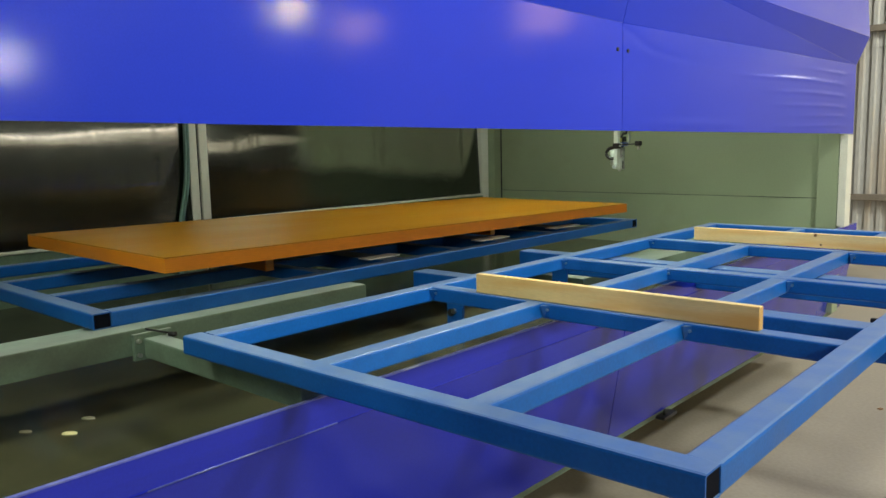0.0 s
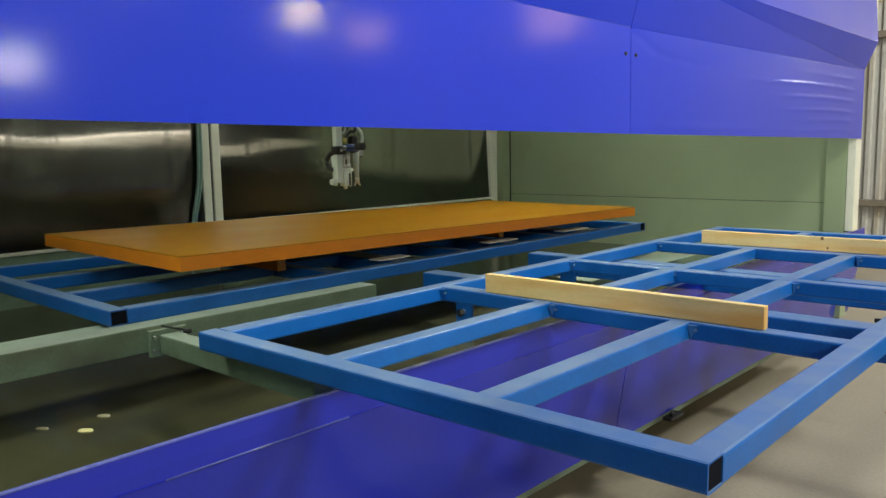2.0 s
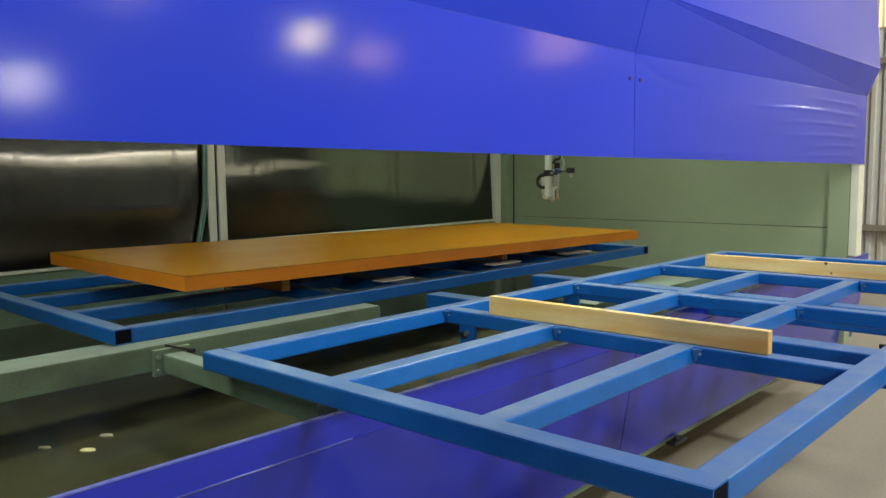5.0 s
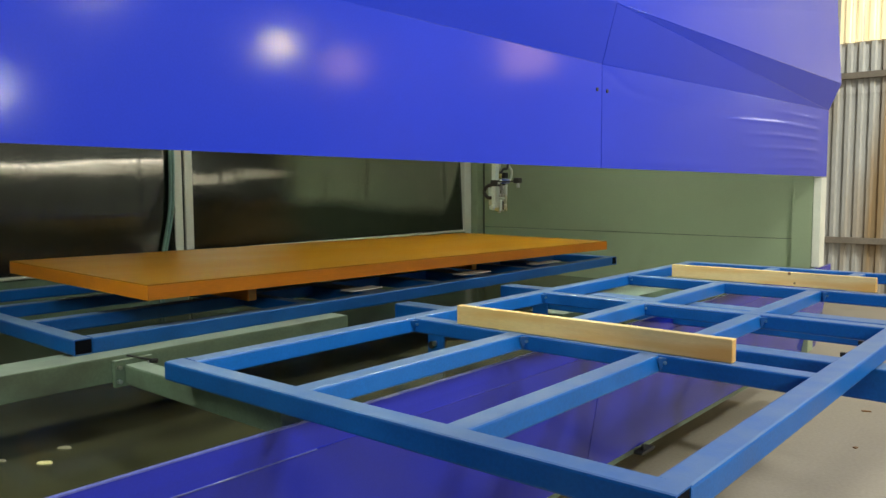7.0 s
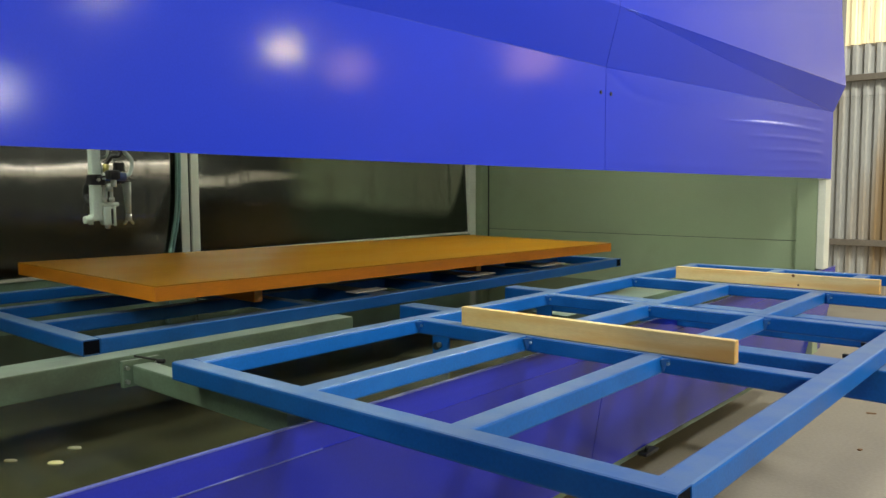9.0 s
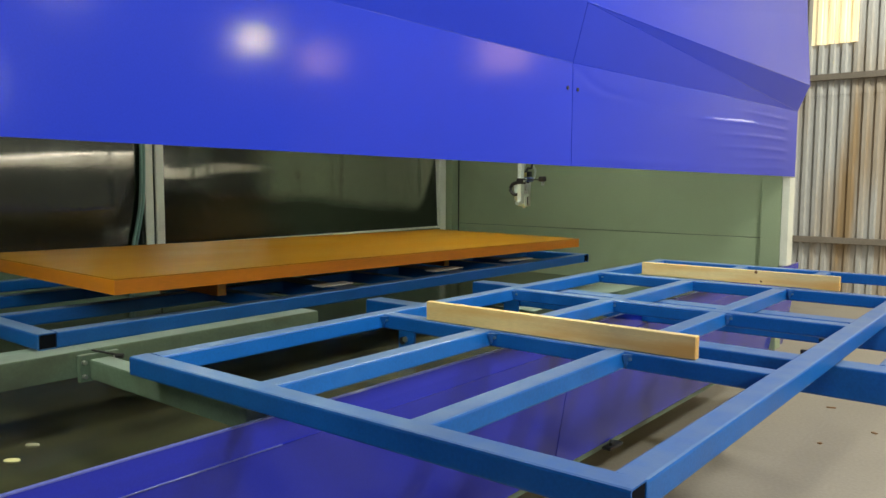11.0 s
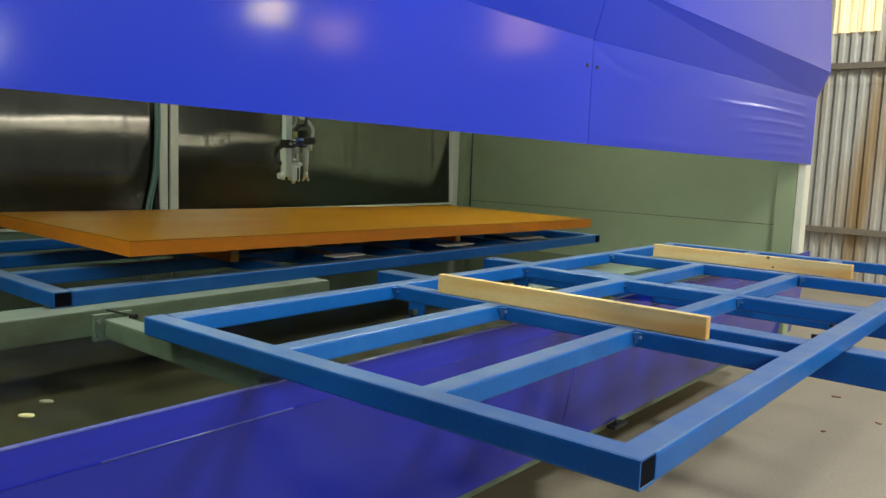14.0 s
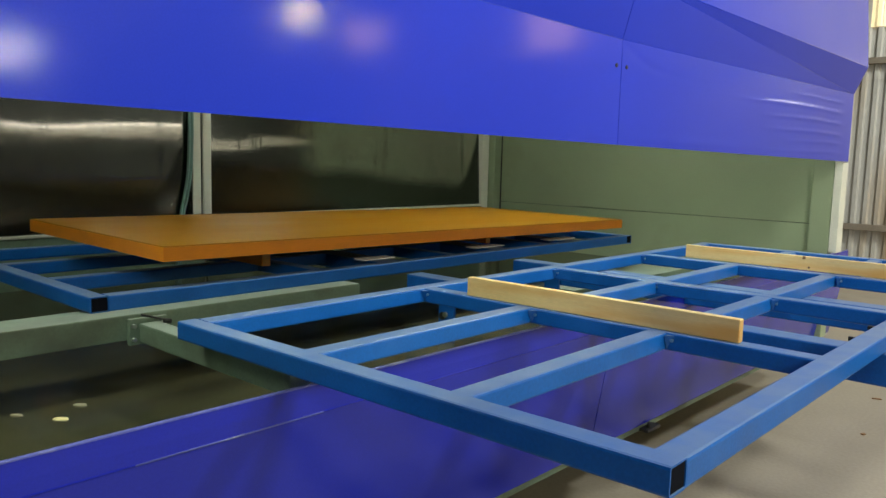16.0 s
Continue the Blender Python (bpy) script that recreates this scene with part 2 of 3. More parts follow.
# ---- mesh helpers ----
def part(name, bm, mat, parent=None, label="", m=None):
    """One bmesh linked as one mesh object, under a thing or as a thing."""
    me = bpy.data.meshes.new(name)
    bm.to_mesh(me)
    bm.free()
    me.materials.append(mat)
    ob = new(name, me)
    if m is not None:
        ob.matrix_basis = m
    ob.parent = parent
    if label:
        ob["label"] = label
    return ob


def thing(name, label, category, at=(0, 0, 0), group="", kind=""):
    ob = new(name)
    ob.location = at
    return tagged(ob, label, category, group, kind)


def box(x0, x1, y0, y1, z0, z1, bevel=0.0, bm=None):
    """A block between two corners, its edges rounded by bevel."""
    own = bmesh.new()
    bmesh.ops.create_cube(own, size=1.0)
    for v in own.verts:
        v.co = ((x0 + x1) / 2 + v.co.x * (x1 - x0), (y0 + y1) / 2 + v.co.y * (y1 - y0), (z0 + z1) / 2 + v.co.z * (z1 - z0))
    if bevel:
        bmesh.ops.bevel(own, geom=own.edges[:], offset=bevel, segments=2, affect="EDGES", profile=0.6)
    if bm is None:
        return own
    join(bm, own)
    return bm


def join(bm, other):
    me = bpy.data.meshes.new("tmp")
    other.to_mesh(me)
    other.free()
    bm.from_mesh(me)
    bpy.data.meshes.remove(me)


def rod(a, b, r, sides=14, r2=None, bm=None):
    """A round bar from a to b, closed, with a small chamfer at its ends."""
    a, b = Vector(a), Vector(b)
    own = bmesh.new()
    bmesh.ops.create_cone(own, cap_ends=True, segments=sides, radius1=r, radius2=r if r2 is None else r2, depth=(b - a).length)
    m = Matrix.Translation((a + b) / 2) @ (b - a).to_track_quat("Z", "Y").to_matrix().to_4x4()
    bmesh.ops.transform(own, matrix=m, verts=own.verts)
    for f in own.faces:
        f.smooth = len(f.verts) == 4
    if bm is None:
        return own
    join(bm, own)
    return bm


def hollow(axis, x0, x1, y0, y1, z0, z1, wall=0.003, r=0.005):
    """A square steel tube with rounded corners and open ends, along axis 'x' or 'y'."""
    lo, hi = (x0, x1) if axis == "x" else (y0, y1)
    u0, u1 = (y0, y1) if axis == "x" else (x0, x1)

    def ring(inset, rad):
        pts = []
        for cu, cz, a0 in ((u1 - inset - rad, z1 - inset - rad, 0), (u0 + inset + rad, z1 - inset - rad, 90), (u0 + inset + rad, z0 + inset + rad, 180), (u1 - inset - rad, z0 + inset + rad, 270)):
            for k in range(3):
                a = radians(a0 + 45 * k)
                pts.append((cu + rad * math.cos(a), cz + rad * math.sin(a)))
        return pts

    bm = bmesh.new()
    rings = []
    for inset, rad, at in ((0, r, lo), (0, r, hi), (wall, r * 0.5, hi), (wall, r * 0.5, lo)):
        rings.append([bm.verts.new((at, u, z) if axis == "x" else (u, at, z)) for u, z in ring(inset, rad)])
    n = len(rings[0])
    for k in range(4):
        a, b = rings[k], rings[(k + 1) % 4]
        for i in range(n):
            bm.faces.new((a[i], a[(i + 1) % n], b[(i + 1) % n], b[i]))
    bmesh.ops.recalc_face_normals(bm, faces=bm.faces)
    return bm


def sweep(points, r, sides=10):
    """A bent hose through points, smoothed."""
    pts = [Vector(p) for p in points]
    path = []
    for i in range(len(pts) - 1):
        p0, p1, p2, p3 = pts[max(i - 1, 0)], pts[i], pts[i + 1], pts[min(i + 2, len(pts) - 1)]
        for k in range(6):
            t = k / 6
            path.append(0.5 * ((2 * p1) + (p2 - p0) * t + (2 * p0 - 5 * p1 + 4 * p2 - p3) * t * t + (3 * p1 - p0 - 3 * p2 + p3) * t ** 3))
    path.append(pts[-1])
    bm = bmesh.new()
    last = None
    for i, p in enumerate(path):
        d = (path[min(i + 1, len(path) - 1)] - path[max(i - 1, 0)]).normalized()
        q = d.to_track_quat("Z", "Y")
        ring = [bm.verts.new(p + q @ Vector((r * math.cos(2 * math.pi * k / sides), r * math.sin(2 * math.pi * k / sides), 0))) for k in range(sides)]
        if last:
            for k in range(sides):
                bm.faces.new((last[k], last[(k + 1) % sides], ring[(k + 1) % sides], ring[k])).smooth = True
        else:
            bm.faces.new(ring[::-1])
        last = ring
    bm.faces.new(last)
    return bm


def sheet(profile, y0, y1, thick=0.003, steps=1):
    """A folded metal sheet: profile points (x, z) from bottom to top, drawn out along y, with thickness towards -x."""
    bm = bmesh.new()
    ys = [y0 + (y1 - y0) * k / steps for k in range(steps + 1)]
    front = [[bm.verts.new((x, y, z)) for x, z in profile] for y in ys]
    back = [[bm.verts.new((x - thick, y, z)) for x, z in profile] for y in ys]
    n = len(profile)
    for k in range(steps):
        for i in range(n - 1):
            bm.faces.new((front[k][i], front[k + 1][i], front[k + 1][i + 1], front[k][i + 1]))
            bm.faces.new((back[k][i], back[k][i + 1], back[k + 1][i + 1], back[k + 1][i]))
        for i, flip in ((0, 1), (n - 1, 0)):
            f = (front[k][i], back[k][i], back[k + 1][i], front[k + 1][i])
            bm.faces.new(f if flip else f[::-1])
    for k, flip in ((0, 0), (steps, 1)):
        for i in range(n - 1):
            f = (front[k][i], front[k][i + 1], back[k][i + 1], back[k][i])
            bm.faces.new(f if flip else f[::-1])
    bmesh.ops.recalc_face_normals(bm, faces=bm.faces)
    return bm


# ---- the hall ----
HX0, HX1, HY0, HY1, HZ = -7.0, 11.0, -9.0, 9.0, 6.2
floor = part("floor", box(HX0, HX1, HY0, HY1, -0.2, 0.0), CONCRETE)
tagged(floor, "worn bare beige concrete workshop floor", "floor", kind="structure")
# unseen closing roof and walls, near black to keep the steel's reflections dark
hall_ceiling = part("ceiling", box(HX0, HX1, HY0, HY1, HZ, HZ + 0.1), PLASTER)
tagged(hall_ceiling, "plain dark hall roof added out of view", "ceiling", kind="structure")
for name, b in (("wall_west", (HX0 - 0.2, HX0, HY0, HY1 + 0.3, 0, HZ)), ("wall_east", (HX1, HX1 + 0.2, HY0, HY1 + 0.3, 0, HZ)), ("wall_south", (HX0 - 0.2, HX1 + 0.2, HY0 - 0.2, HY0, 0, HZ))):
    tagged(part(name, box(*b), PLASTER), "plain dark hall wall added out of view", "wall", kind="structure")


def corrugated(width, z0, z1, pitch=0.12375, depth=0.028):
    """A corrugated sheet facing -y, with flat ribs."""
    bm = bmesh.new()
    pts = []
    n = int(round(width / pitch))
    for k in range(n):
        x = k * pitch
        pts += [(x, 0), (x + pitch * 0.42, 0), (x + pitch * 0.55, -depth), (x + pitch * 0.87, -depth)]
    pts.append((width, 0))
    lo = [bm.verts.new((x, y, z0)) for x, y in pts]
    hi = [bm.verts.new((x, y, z1)) for x, y in pts]
    lo2 = [bm.verts.new((x, y + 0.004, z0)) for x, y in pts]
    hi2 = [bm.verts.new((x, y + 0.004, z1)) for x, y in pts]
    for i in range(len(pts) - 1):
        bm.faces.new((lo[i], lo[i + 1], hi[i + 1], hi[i]))
        bm.faces.new((lo2[i], hi2[i], hi2[i + 1], lo2[i + 1]))
        bm.faces.new((lo[i], lo2[i], lo2[i + 1], lo[i + 1]))
        bm.faces.new((hi[i], hi[i + 1], hi2[i + 1], hi2[i]))
    bmesh.ops.recalc_face_normals(bm, faces=bm.faces)
    return bm


wall_north = thing("wall_north", "rusty galvanised corrugated sheet hall wall", "wall", (0, HY1, 0), kind="structure")
SHEET_W = 0.99
first = part("sheet", corrugated(SHEET_W, 0.0, 2.32), ZINC, wall_north)
upper = part("sheet", corrugated(SHEET_W, 2.3, HZ), ZINC, wall_north)
k = 0
x = HX0
old = {src.name: src.data.copy() for src in (first, upper)}
for me in old.values():
    me.materials[0] = RUSTY
while x < HX1 - 0.1:
    for src, dy in ((first, 0), (upper, -0.008)):
        if k == 0:
            ob = src
        else:
            ob = new("sheet", old[src.name] if x > -0.45 else src.data)
            ob.parent = wall_north
        ob.location = (x, dy, 0)
    x += SHEET_W
    k += 1
part("backing", box(HX0, HX1, 0.02, 0.2, 0, HZ), PLASTER, wall_north)
for z in (0.62, 2.5, 4.3):
    part("girt", box(HX0, HX1, -0.11, -0.034, z - 0.035, z + 0.035, 0.004), GIRT, wall_north, "brown steel girt")
part("rooflight", corrugated(0.495, 2.88, 4.2), PLASTIC_ROOFLIGHT, wall_north, "translucent yellow plastic sheet", pose(-0.83, -0.03, 0))
part("daylight_opening", box(5.55, 6.4, -0.06, -0.045, 2.95, 3.8), DAYLIGHT, wall_north, "bright opening high in the wall")


# unseen tube added so the skirt's ridges catch bright glints
glint_lamp = thing("glint_lamp", "glowing tube added out of view for glints on the skirt", "lamp", (2.2, HY1, 2.52))
part("bracket", box(-0.6, 0.6, -0.11, -0.034, -0.03, 0.03, 0.004), GIRT, glint_lamp)
part("tube", rod((-0.56, -0.15, 0.0), (0.56, -0.15, 0.0), 0.04, 14), GLINT_GLOW, glint_lamp, "glowing white tube")

# ---- the spray booth ----
XB, XF, YE, YS = -2.05, 0.40, 3.70, -1.35
wall_back = thing("wall_back", "stainless back wall of the spray booth, darker towards the bottom", "wall", kind="structure")
LEAN = 3.0


def bowed_sheet(width, bend):
    """A thin slightly wavy sheet that bows forward along its far edge."""
    bm = bmesh.new()
    nz, ny = 60, 70
    zs = [-0.55 + 2.03 * k / nz for k in range(nz + 1)]
    ys = [-width + width * k / ny for k in range(ny + 1)]
    rows = []
    for z in zs:
        row = []
        for y in ys:
            edge = max(0.0, y + 0.34)
            wave = 0.0006 * math.sin(5.1 * y + 1.3 * z) + 0.0004 * math.sin(11.7 * y + 0.6)
            x = bend * edge ** 2 + wave
            row.append(bm.verts.new((x, y, z)))
        rows.append(row)
    for a, b in zip(rows, rows[1:]):
        for i in range(ny):
            bm.faces.new((a[i], a[i + 1], b[i + 1], b[i])).smooth = True
    bmesh.ops.solidify(bm, geom=bm.faces[:], thickness=0.003)
    return bm


for y0, y1, swing in ((-1.35, 1.205, 0.0), (1.322, 3.535, -2.4)):
    part("panel", bowed_sheet(y1 - y0, 0.32), STEEL, wall_back, "", pose(XB, y1, 0.9, 0, -LEAN, swing))
for y in (1.233, 1.293):
    part("post", box(XB - 0.03, XB + 0.03, y - 0.0235, y + 0.0235, 0.35, 2.4, 0.005), POST, wall_back, "pale grey steel post")
part("post_gap", box(XB - 0.02, XB + 0.02, 1.2575, 1.2685, 0.35, 2.4), DARK, wall_back, "dark gap between the posts")
part("lip", box(XB + 0.03, XB + 0.07, 1.36, 3.53, 0.945, 0.957, 0.003), POST, wall_back, "wet white ledge")
part("lip", box(XB + 0.03, XB + 0.07, YS, 1.2, 0.888, 0.9, 0.003), POST, wall_back, "wet white ledge")
for y0, y1, z1 in ((YS, 1.255, 0.886), (1.271, 3.53, 0.943)):
    part("lower_panel", box(XB + 0.045, XB + 0.06, y0, y1, 0.35, z1, 0.003), GREEN_DIRTY, wall_back, "grey-green panel below the ledge")
part("corner_post", box(XB - 0.03, XB + 0.05, 3.537, 3.612, 0.35, 2.4, 0.005), POST, wall_back)

wall_end = thing("wall_end", "grey-green painted steel end wall of the booth", "wall", kind="structure")
part("panel", box(-1.943, 0.255, YE, YE + 0.04, 0.976, 2.4, 0.002), GREEN, wall_end)
part("panel", box(-1.943, 0.255, YE, YE + 0.04, 0.3, 0.9725, 0.002), GREEN, wall_end)
part("jamb", box(XB - 0.04, -1.958, YE - 0.07, YE + 0.04, 0.3, 2.4, 0.004), GREEN, wall_end)
part("gasket", box(-1.957, -1.944, YE + 0.004, YE + 0.03, 0.3, 2.4), DARK, wall_end, "dark gap")
part("seam", box(-1.943, 0.255, YE + 0.006, YE + 0.03, 0.9727, 0.9758), DARK, wall_end, "dark joint between the panels")
part("front_post", box(0.259, 0.366, YE - 0.05, YE + 0.05, 0.345, 1.9, 0.005), GREEN, wall_end)
part("post_trim", box(0.368, 0.408, YE - 0.05, YE + 0.05, 0.8262, 1.318, 0.004), POST, wall_end, "pale edge strip")
tagged(part("wall_booth_side", box(XB, XF - 0.01, YS - 0.04, YS, 0.3, 2.4), GREEN), "grey-green painted side wall of the booth", "wall", kind="structure")
tagged(part("ceiling_booth", box(XB - 0.03, XF - 0.01, YS, YE + 0.04, 2.4, 2.44), GREEN), "grey-green booth ceiling", "ceiling", kind="structure")

# the hood above the opening: skirt, outward flare and upper face, in two lengths that meet in a seam
SEAM = 1.243


def crease(y):
    """Height of the fold between the skirt and the flare."""
    return 1.668 - 0.013 * (y - YS) / (SEAM - YS) if y < SEAM else 1.655 + 0.027 * (y - SEAM) / (YE - SEAM)


def front(y):
    """The skirt stands slightly further out towards its far end."""
    return XF + 0.018 * max(0.0, y - SEAM) / (YE - SEAM)


RIDGES = ((1.362, 0.0012, 2.35, 0.0), (1.405, 0.0018, 2.6, 0.006), (1.452, 0.0022, 2.4, 0.004), (1.507, 0.0022, 2.35, 0.008), (1.562, 0.0018, 2.0, 0.012), (1.61, 0.0014, 2.6, 0.02))


def wrinkle(y, z):
    """Lengthwise ridges pressed into the thin skirt towards its far end, and a shallow pull round the seam's screws."""
    w = 0.0
    for zr, high, y0, rise in RIDGES:
        a = max(0.0, min(1.0, (y - y0) / 0.7)) * max(0.0, min(1.0, (YE - 0.14 - y) / 0.12))
        w += high * a * math.exp(-((z - zr - rise * (y - 2.6) - 0.004 * math.sin(4.3 * y + 9 * zr)) / 0.0085) ** 2)
    near = abs(y - SEAM)
    pull = (0.0012 if y > SEAM else 0.0) * math.exp(-((z - 1.592 - 0.05 * math.exp(-(near / 0.12) ** 2) + 0.03 * near) / 0.012) ** 2) * math.exp(-(near / 0.42) ** 2)
    low = 0.002 * math.exp(-((z - 1.362) / 0.018) ** 2) * math.exp(-((y - 1.75) / 0.4) ** 2)
    return (w - pull + low) * min(1.0, max(0.0, (crease(y) - z) / 0.01))


hood = thing("hood", "glossy blue sheet-metal hood over the booth opening", "hood")


def skin(grid, smooth):
    """Front and back faces with closed rims from a grid of points, 3 mm thick."""
    bm = bmesh.new()
    g = [[(bm.verts.new(p), bm.verts.new((p[0] - 0.003, p[1], p[2]))) for p in row] for row in grid]
    for a, b in zip(g, g[1:]):
        for i in range(len(a) - 1):
            bm.faces.new((a[i][0], b[i][0], b[i + 1][0], a[i + 1][0])).smooth = smooth
            bm.faces.new((a[i][1], a[i + 1][1], b[i + 1][1], b[i][1])).smooth = smooth
        for i in (0, len(a) - 1):
            bm.faces.new((a[i][0], a[i][1], b[i][1], b[i][0]))
    for r in (g[0], g[-1]):
        for i in range(len(r) - 1):
            bm.faces.new((r[i][0], r[i + 1][0], r[i + 1][1], r[i][1]))
    bmesh.ops.recalc_face_normals(bm, faces=bm.faces)
    for e in bm.edges:
        e.smooth = len(e.link_faces) == 2 and e.calc_face_angle() < 0.5
    return bm


def facet(corners):
    """A flat three-cornered sheet, 3 mm thick."""
    bm = bmesh.new()
    a = [bm.verts.new(p) for p in corners]
    b = [bm.verts.new((p[0] - 0.003, p[1], p[2])) for p in corners]
    bm.faces.new(a)
    bm.faces.new(b[::-1])
    for i in range(3):
        bm.faces.new((a[i], b[i], b[(i + 1) % 3], a[(i + 1) % 3]))
    bmesh.ops.recalc_face_normals(bm, faces=bm.faces)
    return bm


FLARE_X, FLARE_Z, END_X, END_Z = 0.447, 1.83, 0.476, 1.82
for y0, y1, low0, low1, steps in ((YS, SEAM - 0.0015, 1.362, 1.34, 50), (SEAM + 0.0015, YE, 1.34, 1.323, 90)):
    ys = [y0 + (y1 - y0) * k / steps for k in range(steps + 1)]
    grid = []
    for k, y in enumerate(ys):
        lo, hi = low0 + (low1 - low0) * k / steps, crease(y)
        zs = [lo + (hi - lo) * i / 64 for i in range(65)]
        grid.append([(front(y) + wrinkle(y, z), y, z) for z in zs])
    part("skirt", skin(grid, True), BLUE_SHEET, hood)
seam_l, seam_r = SEAM - 0.0015, SEAM + 0.0015
for a, b in (((front(YS), YS, crease(YS)), (front(seam_l), seam_l, crease(seam_l))), ((front(seam_r), seam_r, crease(seam_r)), (front(YE), YE, crease(YE))), ((FLARE_X, seam_r, FLARE_Z), (front(YE), YE, crease(YE))), ((FLARE_X, seam_r, FLARE_Z), (END_X, YE, END_Z))):
    part("fold_bead", rod((a[0] - 0.0018, a[1], a[2]), (b[0] - 0.0018, b[1], b[2]), 0.0022, 12), BLUE_SHEET, hood)
part("flare", skin([[(front(y) + (FLARE_X - front(y)) * i / 2, y, crease(y) + (FLARE_Z - crease(y)) * i / 2) for i in range(3)] for y in (YS, seam_l)], False), BLUE_SHEET, hood)
corner = (front(YE), YE, crease(YE))
part("flare", facet([(front(seam_r), seam_r, crease(seam_r)), corner, (FLARE_X, seam_r, FLARE_Z)]), BLUE_SHEET, hood)
part("flare_wing", facet([(FLARE_X, seam_r, FLARE_Z), corner, (END_X, YE, END_Z)]), BLUE_SHEET, hood)
part("upper_face", skin([[(FLARE_X, y, FLARE_Z), (FLARE_X - 0.01, y, 2.2), (0.43, y, 2.7)] for y in (YS, seam_l)], False), BLUE_SHEET, hood)
part("upper_face", skin([[(FLARE_X, seam_r, FLARE_Z), (FLARE_X - 0.01, seam_r, 2.2), (0.43, seam_r, 2.7)], [(END_X, YE, END_Z), (0.446, YE, 2.2), (0.43, YE, 2.7)]], False), BLUE_SHEET, hood)
part("end_cap", box(XB, XF - 0.004, YE + 0.045, YE + 0.05, 1.9, 2.7), BLUE_SHEET, hood)
part("end_edge", box(XF - 0.01, XF + 0.01, YE - 0.04, YE - 0.002, 1.335, 1.64), BLUE_SHEET, hood)
# unseen dark plate added so the steel wall mirrors dark, not blue
part("inner_face", box(XF - 0.02, XF - 0.014, YS + 0.01, YE - 0.06, 1.358, 2.38, 0.001), MIRROR_DARK, hood, "dark plate added inside the skirt to darken the steel's reflection")
# two unseen strips added so the steel wall mirrors a bright band
part("inner_lining", box(XF - 0.026, XF - 0.0205, YS + 0.01, YE - 0.06, 1.633, 1.705, 0.001), BAND_PALE, hood, "pale strip added inside the skirt, mirrored as a band")
part("glow_strip", box(XF - 0.03, XF - 0.0205, YS + 0.03, 2.6, 1.707, 1.748, 0.002), BAND_GLOW, hood, "glowing strip added inside the skirt, mirrored as a band")
for y in (1.212, 1.273):
    part("screw", rod((XF - 0.002, y, 1.576), (XF + 0.003, y, 1.576), 0.006, 10), DARK, hood, "dark screw hole")

# front of the water pan, the pan and its water
pan = thing("water_pan", "glossy blue sheet-metal front of the water pan", "pan")
PROFILE = [(0.31, 0.33), (0.331, 0.334), (0.348, 0.44), (0.366, 0.55), (0.383, 0.66), (0.4, 0.7615)]
for y0, y1, y2 in ((YS, 1.283, 1.283), (1.287, 3.93, 3.93)):
    part("front_panel", sheet(PROFILE, y0, y1, 0.004, 4), PAN_SHEET, pan)
    part("fold_bead", rod((XF - 0.001, y0, 0.762), (XF - 0.001, y2, 0.762), 0.0025, 10), PAN_SHEET, pan)
    part("top_flange", sheet([(XF, 0.762), (XF + 0.001, 0.79), (XF, 0.822)], y0, y2, 0.004, 4), PAN_SHEET, pan)
    part("lip", box(XF - 0.007, XF + 0.002, y0, y2, 0.8225, 0.826, 0.001), WORN_LIT_EDGE, pan, "worn folded top edge")
# pale rod: the highlight painted along part of the fold
part("fold_wear", rod((XF + 0.001, -0.3, 0.762), (XF + 0.001, 0.1, 0.762), 0.0016, 8), WORN_LIT_EDGE, pan, "pale fold line painted as a highlight")
part("base_channel", box(0.24, 0.3, YS, 3.9, 0.29, 0.33, 0.004), GREEN_DIRTY, pan, "olive green base channel")
part("bottom", box(XB, 0.32, YS, 3.8, 0.331, 0.345), GREEN_DIRTY, pan)
for y in (-1.0, 2.6, 3.6):
    part("foot", rod((-0.1, y, 0.0), (-0.1, y, 0.331), 0.025), DARK, pan, "black levelling foot")
latch = part("latch", box(0.315, 0.352, 1.66, 1.76, 0.302, 0.314, 0.003), DARK, pan, "black drain latch")
part("latch_knob", rod((0.335, 1.69, 0.314), (0.34, 1.69, 0.334), 0.007), DARK, latch)
water = part("water", box(XB + 0.002, 0.345, YS + 0.002, YE - 0.035, 0.6, 0.66), WATER)
tagged(water, "still murky olive water in the pan", "water", kind="structure")

# flat discs standing in for lamp reflections on the water, glare in their colour
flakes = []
for x, y, rx, ry, mat in ((-0.233, -0.174, 0.02, 0.009, GLARE), (-0.303, -0.1, 0.018, 0.008, GLARE_DULL), (-0.328, -0.236, 0.016, 0.006, GLARE_DULL)):
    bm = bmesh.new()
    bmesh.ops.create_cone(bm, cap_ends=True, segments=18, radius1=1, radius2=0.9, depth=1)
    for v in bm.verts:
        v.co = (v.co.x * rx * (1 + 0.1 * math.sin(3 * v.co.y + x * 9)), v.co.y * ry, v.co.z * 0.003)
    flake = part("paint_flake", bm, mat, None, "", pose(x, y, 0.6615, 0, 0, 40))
    tagged(flake, "pale yellow disc standing in for lamp glare on the water", "flake", group="floating flakes")
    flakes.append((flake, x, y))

# carriage rail with the bolted arm
rail = thing("carriage_rail", "dirty grey-green steel rail with a bolted arm", "rail")
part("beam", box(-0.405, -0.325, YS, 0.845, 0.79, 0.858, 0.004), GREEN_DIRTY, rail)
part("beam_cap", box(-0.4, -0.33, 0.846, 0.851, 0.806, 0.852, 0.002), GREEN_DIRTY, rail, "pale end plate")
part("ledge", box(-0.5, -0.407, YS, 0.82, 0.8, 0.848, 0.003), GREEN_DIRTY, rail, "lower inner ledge")
